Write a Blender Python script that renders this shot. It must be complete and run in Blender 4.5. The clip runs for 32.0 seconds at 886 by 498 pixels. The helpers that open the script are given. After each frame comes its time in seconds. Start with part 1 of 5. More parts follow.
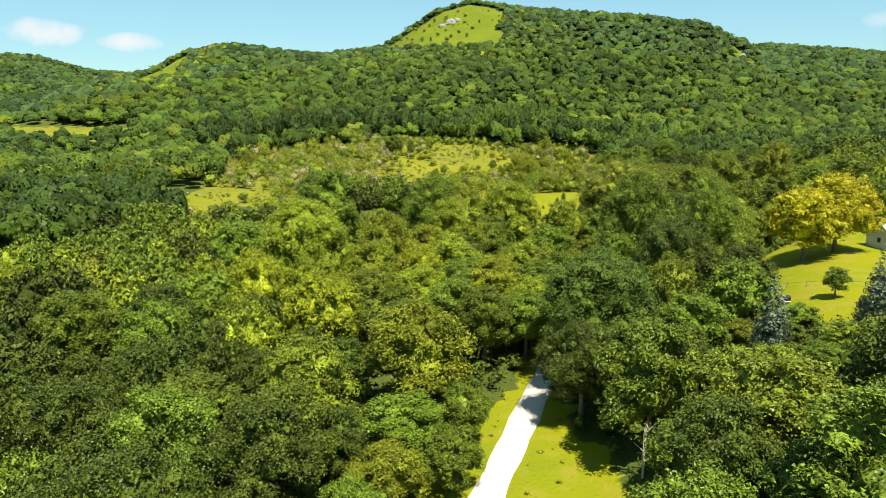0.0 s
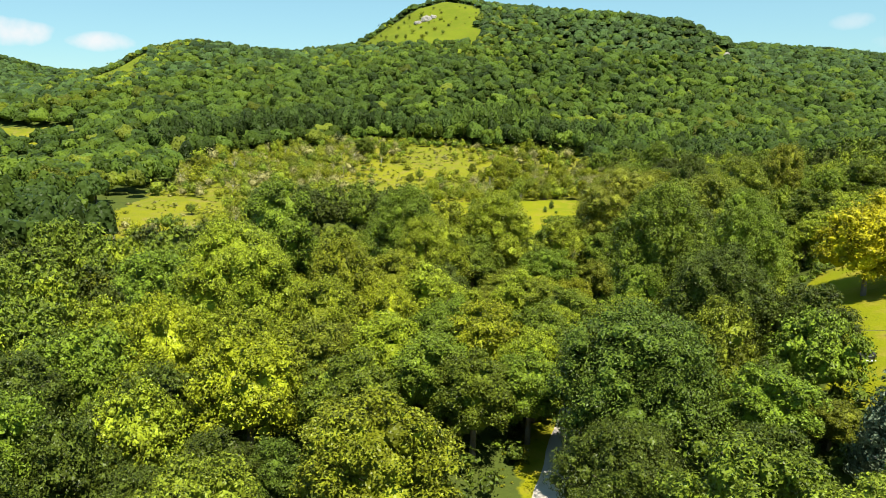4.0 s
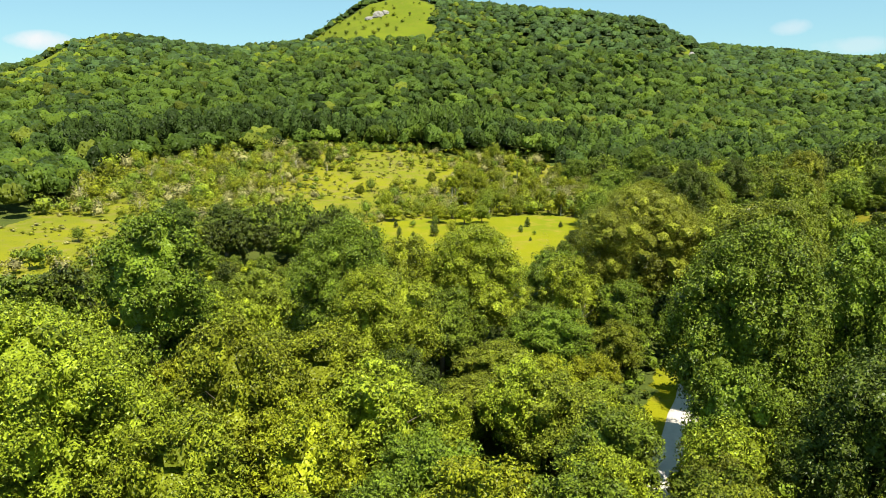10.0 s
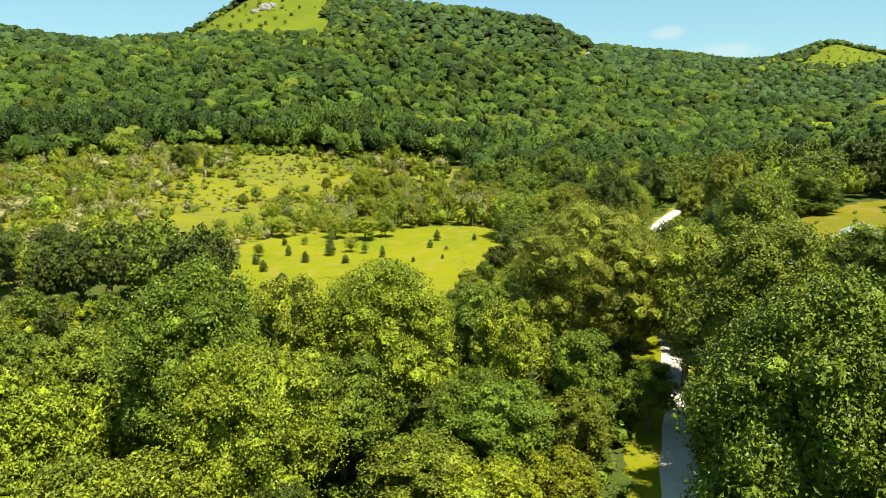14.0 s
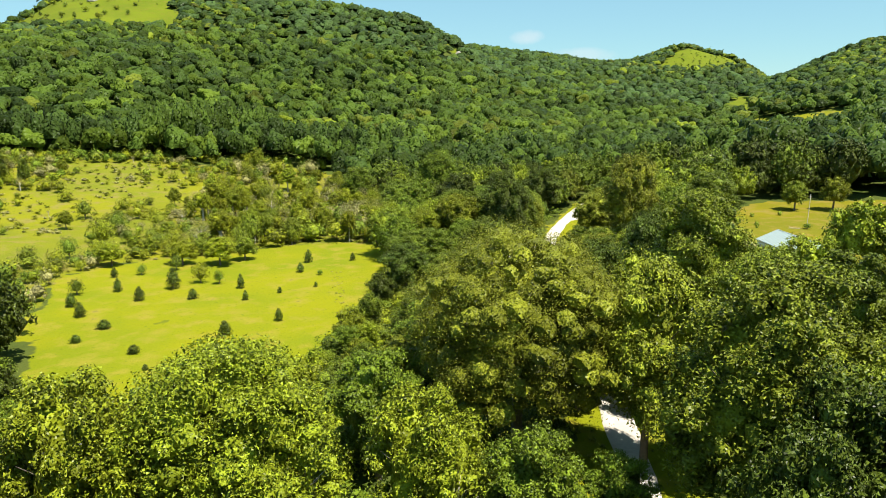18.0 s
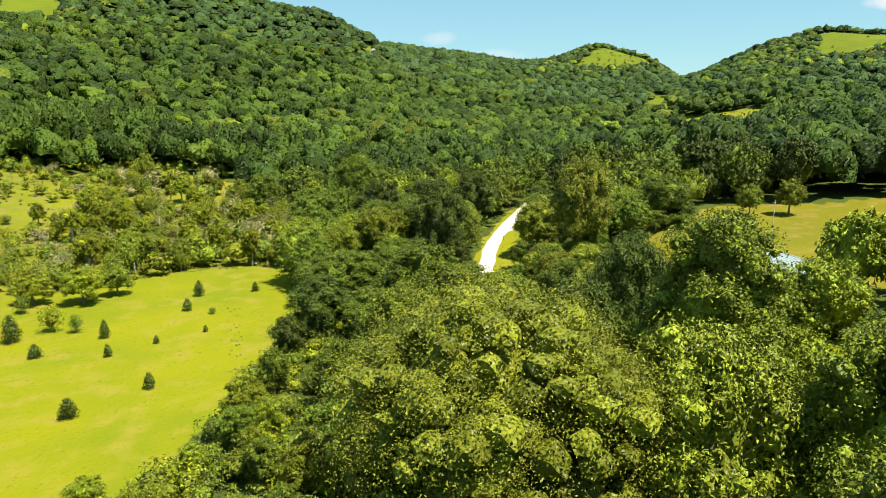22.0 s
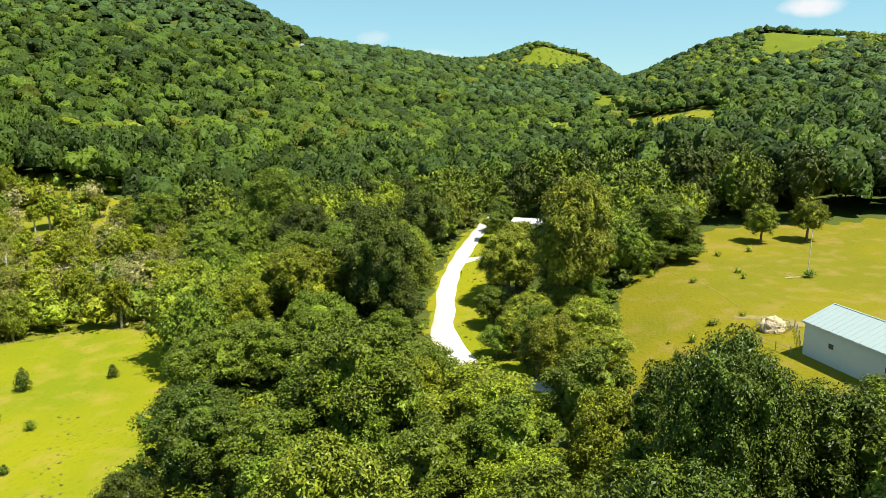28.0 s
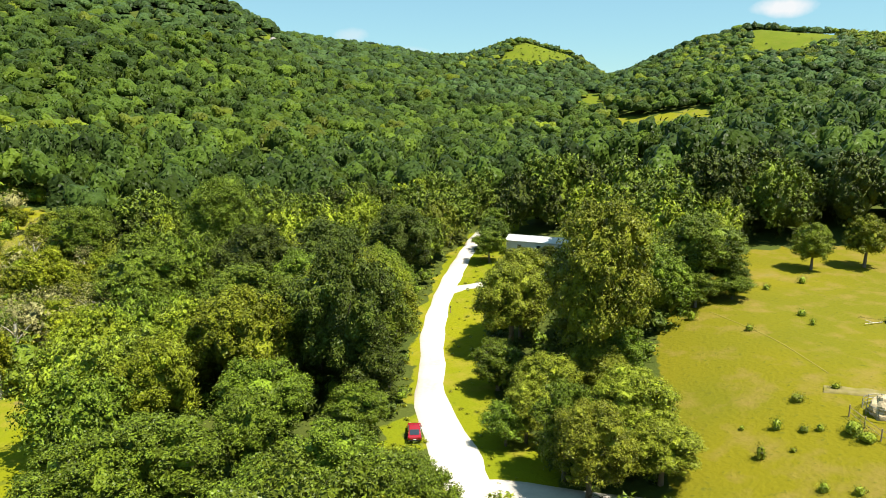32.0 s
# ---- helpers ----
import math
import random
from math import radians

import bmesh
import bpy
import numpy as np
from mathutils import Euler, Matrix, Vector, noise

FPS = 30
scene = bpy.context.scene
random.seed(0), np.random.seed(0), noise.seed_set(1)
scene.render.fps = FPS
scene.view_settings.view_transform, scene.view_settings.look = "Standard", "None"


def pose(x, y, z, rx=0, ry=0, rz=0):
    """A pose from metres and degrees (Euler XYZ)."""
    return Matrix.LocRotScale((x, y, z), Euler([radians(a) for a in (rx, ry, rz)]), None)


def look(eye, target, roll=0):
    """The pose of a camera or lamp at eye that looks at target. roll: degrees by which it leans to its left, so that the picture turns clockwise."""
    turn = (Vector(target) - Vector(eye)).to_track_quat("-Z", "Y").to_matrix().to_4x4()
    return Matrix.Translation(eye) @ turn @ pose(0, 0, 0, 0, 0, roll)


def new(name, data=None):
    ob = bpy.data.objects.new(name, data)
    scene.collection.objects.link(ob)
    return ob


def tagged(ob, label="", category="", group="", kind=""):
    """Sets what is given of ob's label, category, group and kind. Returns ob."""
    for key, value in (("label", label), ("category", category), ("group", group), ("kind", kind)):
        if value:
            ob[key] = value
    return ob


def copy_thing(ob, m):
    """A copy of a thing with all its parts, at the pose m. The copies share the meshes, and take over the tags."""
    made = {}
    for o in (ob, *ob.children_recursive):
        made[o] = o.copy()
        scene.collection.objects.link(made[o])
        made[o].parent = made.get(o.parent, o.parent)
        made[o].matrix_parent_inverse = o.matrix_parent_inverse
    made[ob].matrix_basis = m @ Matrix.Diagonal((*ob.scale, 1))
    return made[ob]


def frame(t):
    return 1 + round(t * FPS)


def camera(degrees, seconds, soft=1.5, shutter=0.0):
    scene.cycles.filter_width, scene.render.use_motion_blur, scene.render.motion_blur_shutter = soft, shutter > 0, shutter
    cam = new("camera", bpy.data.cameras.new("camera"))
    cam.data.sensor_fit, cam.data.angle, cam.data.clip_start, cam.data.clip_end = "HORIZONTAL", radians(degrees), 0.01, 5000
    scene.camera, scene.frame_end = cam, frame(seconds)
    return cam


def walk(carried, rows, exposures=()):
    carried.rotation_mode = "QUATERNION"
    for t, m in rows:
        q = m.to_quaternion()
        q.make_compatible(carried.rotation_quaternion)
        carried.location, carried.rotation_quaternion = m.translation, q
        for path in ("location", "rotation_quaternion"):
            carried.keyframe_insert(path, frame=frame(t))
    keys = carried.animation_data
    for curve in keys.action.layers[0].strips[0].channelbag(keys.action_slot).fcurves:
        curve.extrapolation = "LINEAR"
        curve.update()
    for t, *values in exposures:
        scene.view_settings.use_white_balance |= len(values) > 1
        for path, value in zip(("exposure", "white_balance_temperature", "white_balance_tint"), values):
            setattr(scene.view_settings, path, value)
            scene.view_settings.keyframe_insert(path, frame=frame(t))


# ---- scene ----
cam = camera(65.66, 32.0, soft=0.9)
PATH = [
    (0.0, look((0.00, 0.00, 44.51), (0.259, 97.961, 24.422), -0.25)),
    (1.0, look((0.21, 8.28, 44.35), (1.038, 106.242, 24.297), -0.24)),
    (2.0, look((0.42, 16.56, 44.20), (1.903, 114.520, 24.167), -0.22)),
    (3.0, look((0.63, 24.83, 44.04), (2.823, 122.783, 24.015), -0.21)),
    (4.0, look((0.84, 33.10, 43.88), (4.419, 131.013, 23.882), -0.20)),
    (5.0, look((1.03, 41.37, 43.73), (5.594, 139.262, 23.821), -0.18)),
    (6.0, look((1.20, 49.64, 43.57), (6.506, 147.519, 23.770), -0.17)),
    (7.0, look((1.41, 57.89, 43.41), (7.456, 155.735, 23.688), -0.15)),
    (8.0, look((1.72, 66.07, 43.27), (8.598, 163.873, 23.587), -0.13)),
    (9.0, look((2.10, 74.21, 43.14), (10.196, 171.915, 23.448), -0.10)),
    (10.0, look((2.52, 82.31, 43.03), (12.576, 179.829, 23.306), -0.07)),
    (11.0, look((3.09, 90.34, 42.91), (15.215, 187.621, 23.189), -0.03)),
    (12.0, look((3.90, 98.26, 42.79), (19.957, 194.971, 23.062), 0.01)),
    (13.0, look((4.95, 106.07, 42.66), (24.563, 202.122, 22.914), 0.05)),
    (14.0, look((6.18, 113.80, 42.52), (30.586, 208.739, 22.770), 0.07)),
    (15.0, look((7.67, 121.41, 42.37), (35.719, 215.347, 22.637), 0.09)),
    (16.0, look((9.45, 128.91, 42.20), (42.162, 221.337, 22.500), 0.09)),
    (17.0, look((11.57, 136.29, 41.97), (47.958, 227.347, 22.348), 0.08)),
    (18.0, look((13.99, 143.56, 41.72), (55.611, 232.358, 22.163), 0.04)),
    (19.0, look((16.67, 150.71, 41.47), (62.451, 237.451, 21.964), -0.01)),
    (20.0, look((19.57, 157.75, 41.28), (68.075, 243.008, 21.803), -0.07)),
    (21.0, look((22.72, 164.68, 41.14), (73.629, 248.515, 21.668), -0.13)),
    (22.0, look((26.12, 171.48, 41.04), (78.126, 254.643, 21.563), -0.18)),
    (23.0, look((29.71, 178.19, 40.99), (83.276, 260.360, 21.528), -0.21)),
    (24.0, look((33.42, 184.83, 41.00), (89.318, 265.432, 21.557), -0.22)),
    (25.0, look((37.23, 191.39, 41.11), (95.269, 270.466, 21.668), -0.21)),
    (26.0, look((41.19, 197.86, 41.31), (99.461, 276.760, 21.852), -0.18)),
    (27.0, look((45.27, 204.27, 41.52), (104.207, 282.682, 22.049), -0.14)),
    (28.0, look((49.47, 210.68, 41.68), (108.968, 288.651, 22.179), -0.09)),
    (29.0, look((53.81, 217.07, 41.76), (114.818, 293.852, 22.198), -0.03)),
    (30.0, look((58.29, 223.43, 41.81), (120.142, 299.519, 22.169), 0.03)),
    (31.0, look((62.83, 229.78, 41.84), (124.545, 305.963, 22.135), 0.08)),
    (32.0, look((67.35, 236.14, 41.89), (129.281, 312.120, 22.110), 0.13)),
]
walk(cam, PATH)

# ---- light ----
SUN_AZ, SUN_EL = 155.0, 65.0          # clockwise from +y, and above the horizon
world = bpy.data.worlds.new("world")
scene.world = world
world.use_nodes = True
wn, wl = world.node_tree.nodes, world.node_tree.links
sky = wn.new("ShaderNodeTexSky")
sky.sky_type, sky.sun_disc = "NISHITA", False
sky.sun_elevation, sky.sun_rotation = radians(SUN_EL), radians(SUN_AZ)
sky.air_density, sky.dust_density, sky.ozone_density = 1.1, 0.0, 4.0
tint = wn.new("ShaderNodeMix")
tint.data_type, tint.blend_type = "RGBA", "MULTIPLY"
tint.inputs[0].default_value, tint.inputs[7].default_value = 1.0, (0.90, 1.14, 1.12, 1)
wl.new(sky.outputs[0], tint.inputs[6])
heading = wn.new("ShaderNodeTexCoord").outputs["Generated"]
wisps = wn.new("ShaderNodeTexNoise")
wisps.inputs["Scale"].default_value, wisps.inputs["Detail"].default_value = 34.0, 5
wl.new(heading, wisps.inputs["Vector"])


def math_node(operation, a, b):
    k = wn.new("ShaderNodeMath")
    k.operation = operation
    for sock, v in zip(k.inputs, (a, b)):
        if isinstance(v, float):
            sock.default_value = v
        else:
            wl.new(v, sock)
    return k.outputs[0]


def cloud(so_far, az, el, wide, high, strong):
    """A small fair-weather cloud mixed into the sky: heading, height above the horizon, half sizes in degrees."""
    a, e = radians(az), radians(el)
    off = wn.new("ShaderNodeVectorMath")
    off.operation = "SUBTRACT"
    off.inputs[1].default_value = (math.sin(a) * math.cos(e), math.cos(a) * math.cos(e), math.sin(e))
    wl.new(heading, off.inputs[0])
    across = wn.new("ShaderNodeVectorMath")
    across.operation = "DOT_PRODUCT"
    across.inputs[1].default_value = (math.cos(a), -math.sin(a), 0)
    wl.new(off.outputs[0], across.inputs[0])
    up = wn.new("ShaderNodeSeparateXYZ")
    wl.new(off.outputs[0], up.inputs[0])
    u = math_node("POWER", math_node("DIVIDE", across.outputs["Value"], radians(wide)), 2.0)
    v = math_node("POWER", math_node("ABSOLUTE", math_node("DIVIDE", up.outputs[2], radians(high)), 0.0), 2.0)
    q = math_node("ADD", math_node("ADD", u, v), math_node("MULTIPLY", wisps.outputs[0], 1.5))
    k = wn.new("ShaderNodeMapRange")
    k.inputs[1].default_value, k.inputs[2].default_value, k.inputs[3].default_value, k.inputs[4].default_value = 0.75, 1.6, strong, 0.0
    wl.new(q, k.inputs[0])
    m = wn.new("ShaderNodeMix")
    m.data_type = "RGBA"
    wl.new(k.outputs[0], m.inputs[0])
    wl.new(so_far, m.inputs[6])
    m.inputs[7].default_value = (7.6, 7.7, 7.8, 1)
    return m.outputs[2]


pale = wn.new("ShaderNodeMix")
pale.data_type = "RGBA"
pale.inputs[0].default_value, pale.inputs[7].default_value = 0.45, (3.3, 6.0, 6.9, 1)
wl.new(tint.outputs[2], pale.inputs[6])
heaven = pale.outputs[2]
for one in ((-29.0, 5.3, 3.0, 1.0, 0.95), (-23.4, 4.8, 2.6, 0.8, 0.9), (64.6, 7.3, 2.7, 0.8, 0.95), (31.8, 5.8, 1.5, 0.7, 0.4), (36.0, 4.4, 3.5, 0.7, 0.3), (45.0, 3.4, 4.0, 0.7, 0.4)):
    heaven = cloud(heaven, *one)
wl.new(heaven, wn["Background"].inputs[0])
wn["Background"].inputs[1].default_value = 0.059
sun = new("sun", bpy.data.lights.new("sun", "SUN"))
sun.data.energy, sun.data.angle, sun.data.color = 5.0, radians(0.5), (1.0, 0.95, 0.85)
_a, _e = radians(SUN_AZ), radians(SUN_EL)
sun.matrix_world = look((math.sin(_a) * math.cos(_e) * 300, math.cos(_a) * math.cos(_e) * 300, math.sin(_e) * 300), (0, 0, 0))
scene.view_settings.exposure = 1.08


# ---- materials ----
def material(name, colour, rough=0.8, metal=0.0, vary=0.0, scale=1.0, island=0.0, each=0.0, bump=0.0, second=None, second_scale=0.1, through_light=0.0, spec=0.3, depth=0.05):
    """A procedural surface: two scales of noise, a change per piece and per object, and fine relief."""
    m = bpy.data.materials.new(name)
    m.use_nodes = True
    n, l = m.node_tree.nodes, m.node_tree.links
    b = n["Principled BSDF"]
    b.inputs["Roughness"].default_value, b.inputs["Metallic"].default_value = rough, metal
    b.inputs["Specular IOR Level"].default_value = spec
    where = n.new("ShaderNodeNewGeometry")
    rgb = n.new("ShaderNodeRGB")
    rgb.outputs[0].default_value = (*colour, 1)
    out = rgb.outputs[0]
    if second:
        big = n.new("ShaderNodeTexNoise")
        big.inputs["Scale"].default_value, big.inputs["Detail"].default_value = second_scale, 5
        l.new(where.outputs["Position"], big.inputs["Vector"])
        ramp = n.new("ShaderNodeMapRange")
        ramp.inputs[1].default_value, ramp.inputs[2].default_value = 0.38, 0.62
        l.new(big.outputs[0], ramp.inputs[0])
        mix = n.new("ShaderNodeMix")
        mix.data_type = "RGBA"
        l.new(ramp.outputs[0], mix.inputs[0])
        l.new(out, mix.inputs[6])
        mix.inputs[7].default_value = (*second, 1)
        out = mix.outputs[2]
    hsv = n.new("ShaderNodeHueSaturation")
    l.new(out, hsv.inputs["Color"])
    value = None
    tex = n.new("ShaderNodeTexNoise")
    tex.inputs["Scale"].default_value, tex.inputs["Detail"].default_value = scale, 6
    l.new(where.outputs["Position"], tex.inputs["Vector"])

    def add(source, low, high, so_far):
        r = n.new("ShaderNodeMapRange")
        r.inputs[3].default_value, r.inputs[4].default_value = low, high
        l.new(source, r.inputs[0])
        if so_far is None:
            return r.outputs[0]
        k = n.new("ShaderNodeMath")
        k.operation = "MULTIPLY"
        l.new(r.outputs[0], k.inputs[0])
        l.new(so_far, k.inputs[1])
        return k.outputs[0]

    value = add(tex.outputs[0], 1 - vary, 1 + vary, value)
    if island:
        value = add(where.outputs["Random Per Island"], 1 - island, 1 + island, value)
    if each:
        info = n.new("ShaderNodeObjectInfo")
        value = add(info.outputs["Random"], 1 - each, 1 + each, value)
        hue = add(info.outputs["Random"], 0.5 - 0.010 * each / 0.3, 0.5 + 0.014 * each / 0.3, None)
        l.new(hue, hsv.inputs["Hue"])
    l.new(value, hsv.inputs["Value"])
    l.new(hsv.outputs[0], b.inputs["Base Color"])
    if bump:
        bp = n.new("ShaderNodeBump")
        bp.inputs["Strength"].default_value, bp.inputs["Distance"].default_value = bump, depth
        l.new(tex.outputs[0], bp.inputs["Height"])
        l.new(bp.outputs[0], b.inputs["Normal"])
    if through_light:
        tr = n.new("ShaderNodeBsdfTranslucent")
        l.new(hsv.outputs[0], tr.inputs[0])
        ms = n.new("ShaderNodeMixShader")
        ms.inputs[0].default_value = through_light
        l.new(b.outputs[0], ms.inputs[1])
        l.new(tr.outputs[0], ms.inputs[2])
        l.new(ms.outputs[0], n["Material Output"].inputs[0])
    return m


def leaf(name, colour, each=0.25, cells_per_m=5.5, lean=1.85, gloss=0.18):
    """Foliage: a change of tone per spray, and single leaves, each tilted its own way, as fine relief."""
    m = material(name, colour, 0.42, island=0.5, each=each, vary=0.30, scale=0.8, through_light=0.05, spec=gloss)
    n, l = m.node_tree.nodes, m.node_tree.links
    geo = n.new("ShaderNodeNewGeometry")
    cells = n.new("ShaderNodeTexVoronoi")
    cells.inputs["Scale"].default_value = cells_per_m
    l.new(geo.outputs["Position"], cells.inputs["Vector"])
    tilt = n.new("ShaderNodeVectorMath")
    tilt.operation = "MULTIPLY_ADD"
    tilt.inputs[1].default_value, tilt.inputs[2].default_value = (lean, lean, lean), (-lean / 2, -lean / 2, -lean * 0.45)
    l.new(cells.outputs["Color"], tilt.inputs[0])
    both = n.new("ShaderNodeVectorMath")
    l.new(geo.outputs["Normal"], both.inputs[0])
    l.new(tilt.outputs[0], both.inputs[1])
    unit = n.new("ShaderNodeVectorMath")
    unit.operation = "NORMALIZE"
    l.new(both.outputs[0], unit.inputs[0])
    l.new(unit.outputs[0], n["Principled BSDF"].inputs["Normal"])
    return m


LEAF_MID = leaf("leaf_mid", (0.118, 0.160, 0.011))
LEAF_LIGHT = leaf("leaf_light", (0.190, 0.220, 0.011))
LEAF_YELLOW = leaf("leaf_yellow", (0.345, 0.312, 0.006), 0.1)
LEAF_GOLD = leaf("leaf_gold", (0.212, 0.234, 0.009), 0.2)
LEAF_DARK = leaf("leaf_dark", (0.068, 0.093, 0.009))
LEAF_OLIVE = leaf("leaf_olive", (0.152, 0.180, 0.012))
LEAF_GREY = leaf("leaf_grey", (0.202, 0.228, 0.015))
LEAF_SPRUCE = leaf("leaf_spruce", (0.118, 0.150, 0.084), 0.15)
LEAF_DRY = leaf("leaf_dry", (0.270, 0.248, 0.085), 0.1)
# crowns of the slopes, whose sprays are whole boughs
HILL_MID = leaf("hill_mid", (0.064, 0.095, 0.009), 0.0, 1.3, 1.5, 0.06)
HILL_LIGHT = leaf("hill_light", (0.118, 0.148, 0.010), 0.0, 1.3, 1.5, 0.06)
HILL_DARK = leaf("hill_dark", (0.031, 0.051, 0.009), 0.0, 1.3, 1.5, 0.06)
HILL_GREEN = leaf("hill_green", (0.045, 0.072, 0.009), 0.0, 1.3, 1.5, 0.06)
HILL_OLIVE = leaf("hill_olive", (0.088, 0.106, 0.011), 0.0, 1.3, 1.5, 0.06)
# extra blue in this colour stands in for the haze of distance
HILL_FAR = leaf("hill_far", (0.044, 0.073, 0.018), 0.0, 0.8, 1.3, 0.06)
BARK = material("bark", (0.16, 0.13, 0.10), 0.9, vary=0.4, scale=3, bump=0.6)
DEADWOOD = material("deadwood", (0.40, 0.37, 0.30), 0.9, vary=0.3, scale=4)
GRAVEL = material("gravel", (0.56, 0.51, 0.43), 0.95, vary=0.18, scale=1.5, bump=0.4, second=(0.42, 0.38, 0.32), second_scale=0.12)

# ---- the lie of the land ----
VALLEY = ((-60, -400, -3), (-20, -60, 0), (5, 72, 0), (14, 103, 0), (36, 158, 0), (60, 197, 0.5), (90, 250, 1), (115, 290, 1.5), (150, 338, 2.5),
          (190, 374, 4), (262, 408, 7), (323, 434, 10), (440, 525, 17), (600, 680, 28), (800, 1000, 40), (1000, 1500, 50))
# crest lines of the hills: points, then fall per metre, then how round the crest is
MAIN_HILL = (((-110, 985, 96), (-82, 975, 120), (-29, 985, 152), (5, 1000, 173), (40, 1012, 183), (130, 1010, 171), (265, 964, 157), (328, 902, 142),
              (356, 872, 120), (385, 842, 92), (440, 760, 40)), 0.30, 40)
WEST_HILL = (((-480, 830, 34), (-345, 840, 80), (-300, 850, 106), (-253, 864, 114), (-200, 900, 108), (-140, 1000, 110), (-60, 1150, 116)), 0.26, 60)
FAR_WEST = (((-1500, 1000, 126), (-900, 1250, 132), (-743, 1303, 137), (-650, 1345, 108), (-500, 1600, 110), (-200, 1900, 120)), 0.22, 90)
NORTH_EAST = (((300, 1150, 120), (480, 1040, 125), (539, 1025, 119), (622, 1019, 110), (702, 1009, 98), (800, 1100, 100)), 0.24, 60)
KNOB = (((660, 960, 98), (687, 922, 105), (722, 875, 121), (756, 836, 109), (772, 818, 92), (790, 790, 62)), 0.26, 40)
EAST_HILL = (((735, 775, 58), (754, 753, 74), (785, 715, 95), (806, 675, 111), (832, 630, 124), (855, 580, 119), (880, 517, 110), (930, 400, 105),
              (980, 250, 100), (950, 0, 95), (800, -400, 90)), 0.24, 60)
EAST_BANK = (((330, 400, 16), (400, 370, 32), (480, 270, 46), (520, 120, 56), (480, -60, 50), (400, -400, 50)), 0.22, 50)
SOUTH_WEST = (((-700, 700, 40), (-600, 300, 50), (-500, 0, 55), (-400, -300, 50), (-200, -600, 60), (200, -700, 60)), 0.2, 80)
RIDGES = (MAIN_HILL, WEST_HILL, FAR_WEST, NORTH_EAST, KNOB, EAST_HILL, EAST_BANK, SOUTH_WEST)


def along(line, x, y):
    """Distance to a line of points, height there, and the side (positive to the right of its run)."""
    p = np.array(line, float)
    best = np.full(np.shape(x), 1e9)
    z, side = np.zeros(np.shape(x)), np.zeros(np.shape(x))
    for a, b in zip(p[:-1], p[1:]):
        d = b[:2] - a[:2]
        u = np.clip(((x - a[0]) * d[0] + (y - a[1]) * d[1]) / (d @ d), 0, 1)
        ex, ey = x - a[0] - u * d[0], y - a[1] - u * d[1]
        r = np.hypot(ex, ey)
        near = r < best
        best = np.where(near, r, best)
        z = np.where(near, a[2] + u * (b[2] - a[2]), z)
        side = np.where(near, np.sign(ex * d[1] - ey * d[0]), side)
    return best, z, side


def smooth(x, a, b):
    u = np.clip((x - a) / (b - a), 0, 1)
    return u * u * (3 - 2 * u)


WAVES = [(random.uniform(0, 6.28), random.uniform(0, 6.28), random.uniform(0.7, 1.3)) for _ in range(14)]


def rough(x, y):
    """Gullies and swells on the slopes."""
    z = 0.0
    for n, (a, b, c) in enumerate(WAVES):
        k = 0.008 * 1.25 ** n * c
        z = z + np.sin(k * (x * math.cos(a) + y * math.sin(a)) + b) / 1.25 ** n
    return z


def land(x, y):
    """Height of the ground."""
    x, y = np.asarray(x, float), np.asarray(y, float)
    d, z, side = along(VALLEY, x, y)
    right, left = np.where(side > 0, d, 0), np.where(side <= 0, d, 0)
    bank = (12.0 - 4.0 * smooth(y, 170, 240)) * (1 - smooth(y, 320, 420))
    z = z + bank * smooth(right, 10, 52) + 0.10 * np.maximum(right - 110, 0)
    z = z + 0.055 * np.maximum(left - 95, 0) + 0.4 * smooth(left, 6, 20)
    z = z + 11.0 * smooth(y, 390, 515) * (1 - smooth(np.abs(x + 10), 130, 260)) * (left > 0)
    z = np.minimum(z, 40)
    for line, fall, crest in RIDGES:
        near, sum_w, sum_t = np.full(np.shape(x), 1e9), 0.0, 0.0
        for pair in zip(line[:-1], line[1:]):
            d, top, _ = along(pair, x, y)
            w = (d + 8.0) ** -5
            near, sum_w, sum_t = np.minimum(near, d), sum_w + w, sum_t + w * top
        h = sum_t / sum_w + 4.0 - fall * (np.sqrt(near * near + crest * crest) - crest)
        k = 14.0
        w = np.clip(0.5 + 0.5 * (h - z) / k, 0, 1)
        z = z + (h - z) * w + k * w * (1 - w)
    return z + rough(x, y) * 1.6 * smooth(z, 18, 70)


def inside(poly, x, y):
    """Whether points lie in an outline of (x, y)."""
    res = np.zeros(np.shape(x), bool)
    for (x0, y0), (x1, y1) in zip(poly, poly[1:] + poly[:1]):
        cut = (y0 > y) != (y1 > y)
        res ^= cut & (x < (x1 - x0) * (y - y0) / ((y1 - y0) or 1e-9) + x0)
    return res


ROAD = ((-8, 20, 0), (0, 55, 0), (5, 72, 0), (9.3, 85, 0), (15.3, 103, 0), (25, 130, 0), (39, 158, 0), (52.5, 180, 0.2), (63.5, 197, 0.5), (77, 220, 0.8), (92, 246, 1), (105, 268, 1.2),
        (112.4, 286.4, 1.4), (116.8, 294.8, 1.5), (120.4, 302.2, 1.6), (124.8, 309.6, 1.7), (132, 318, 1.9), (139, 327, 2.2), (152, 341, 2.6), (165, 353, 3.0), (184, 369, 3.6), (205, 384, 4.6),
        (235, 398, 6), (262, 408, 7), (290, 421, 8.5), (323, 433, 10), (380, 470, 13))
LAWN = [(83, 338), (77, 311), (70, 290), (56, 268), (40, 252), (24, 238), (8, 240), (-2, 254), (-4, 300), (-4, 325), (11, 338), (50, 347), (72, 349)]
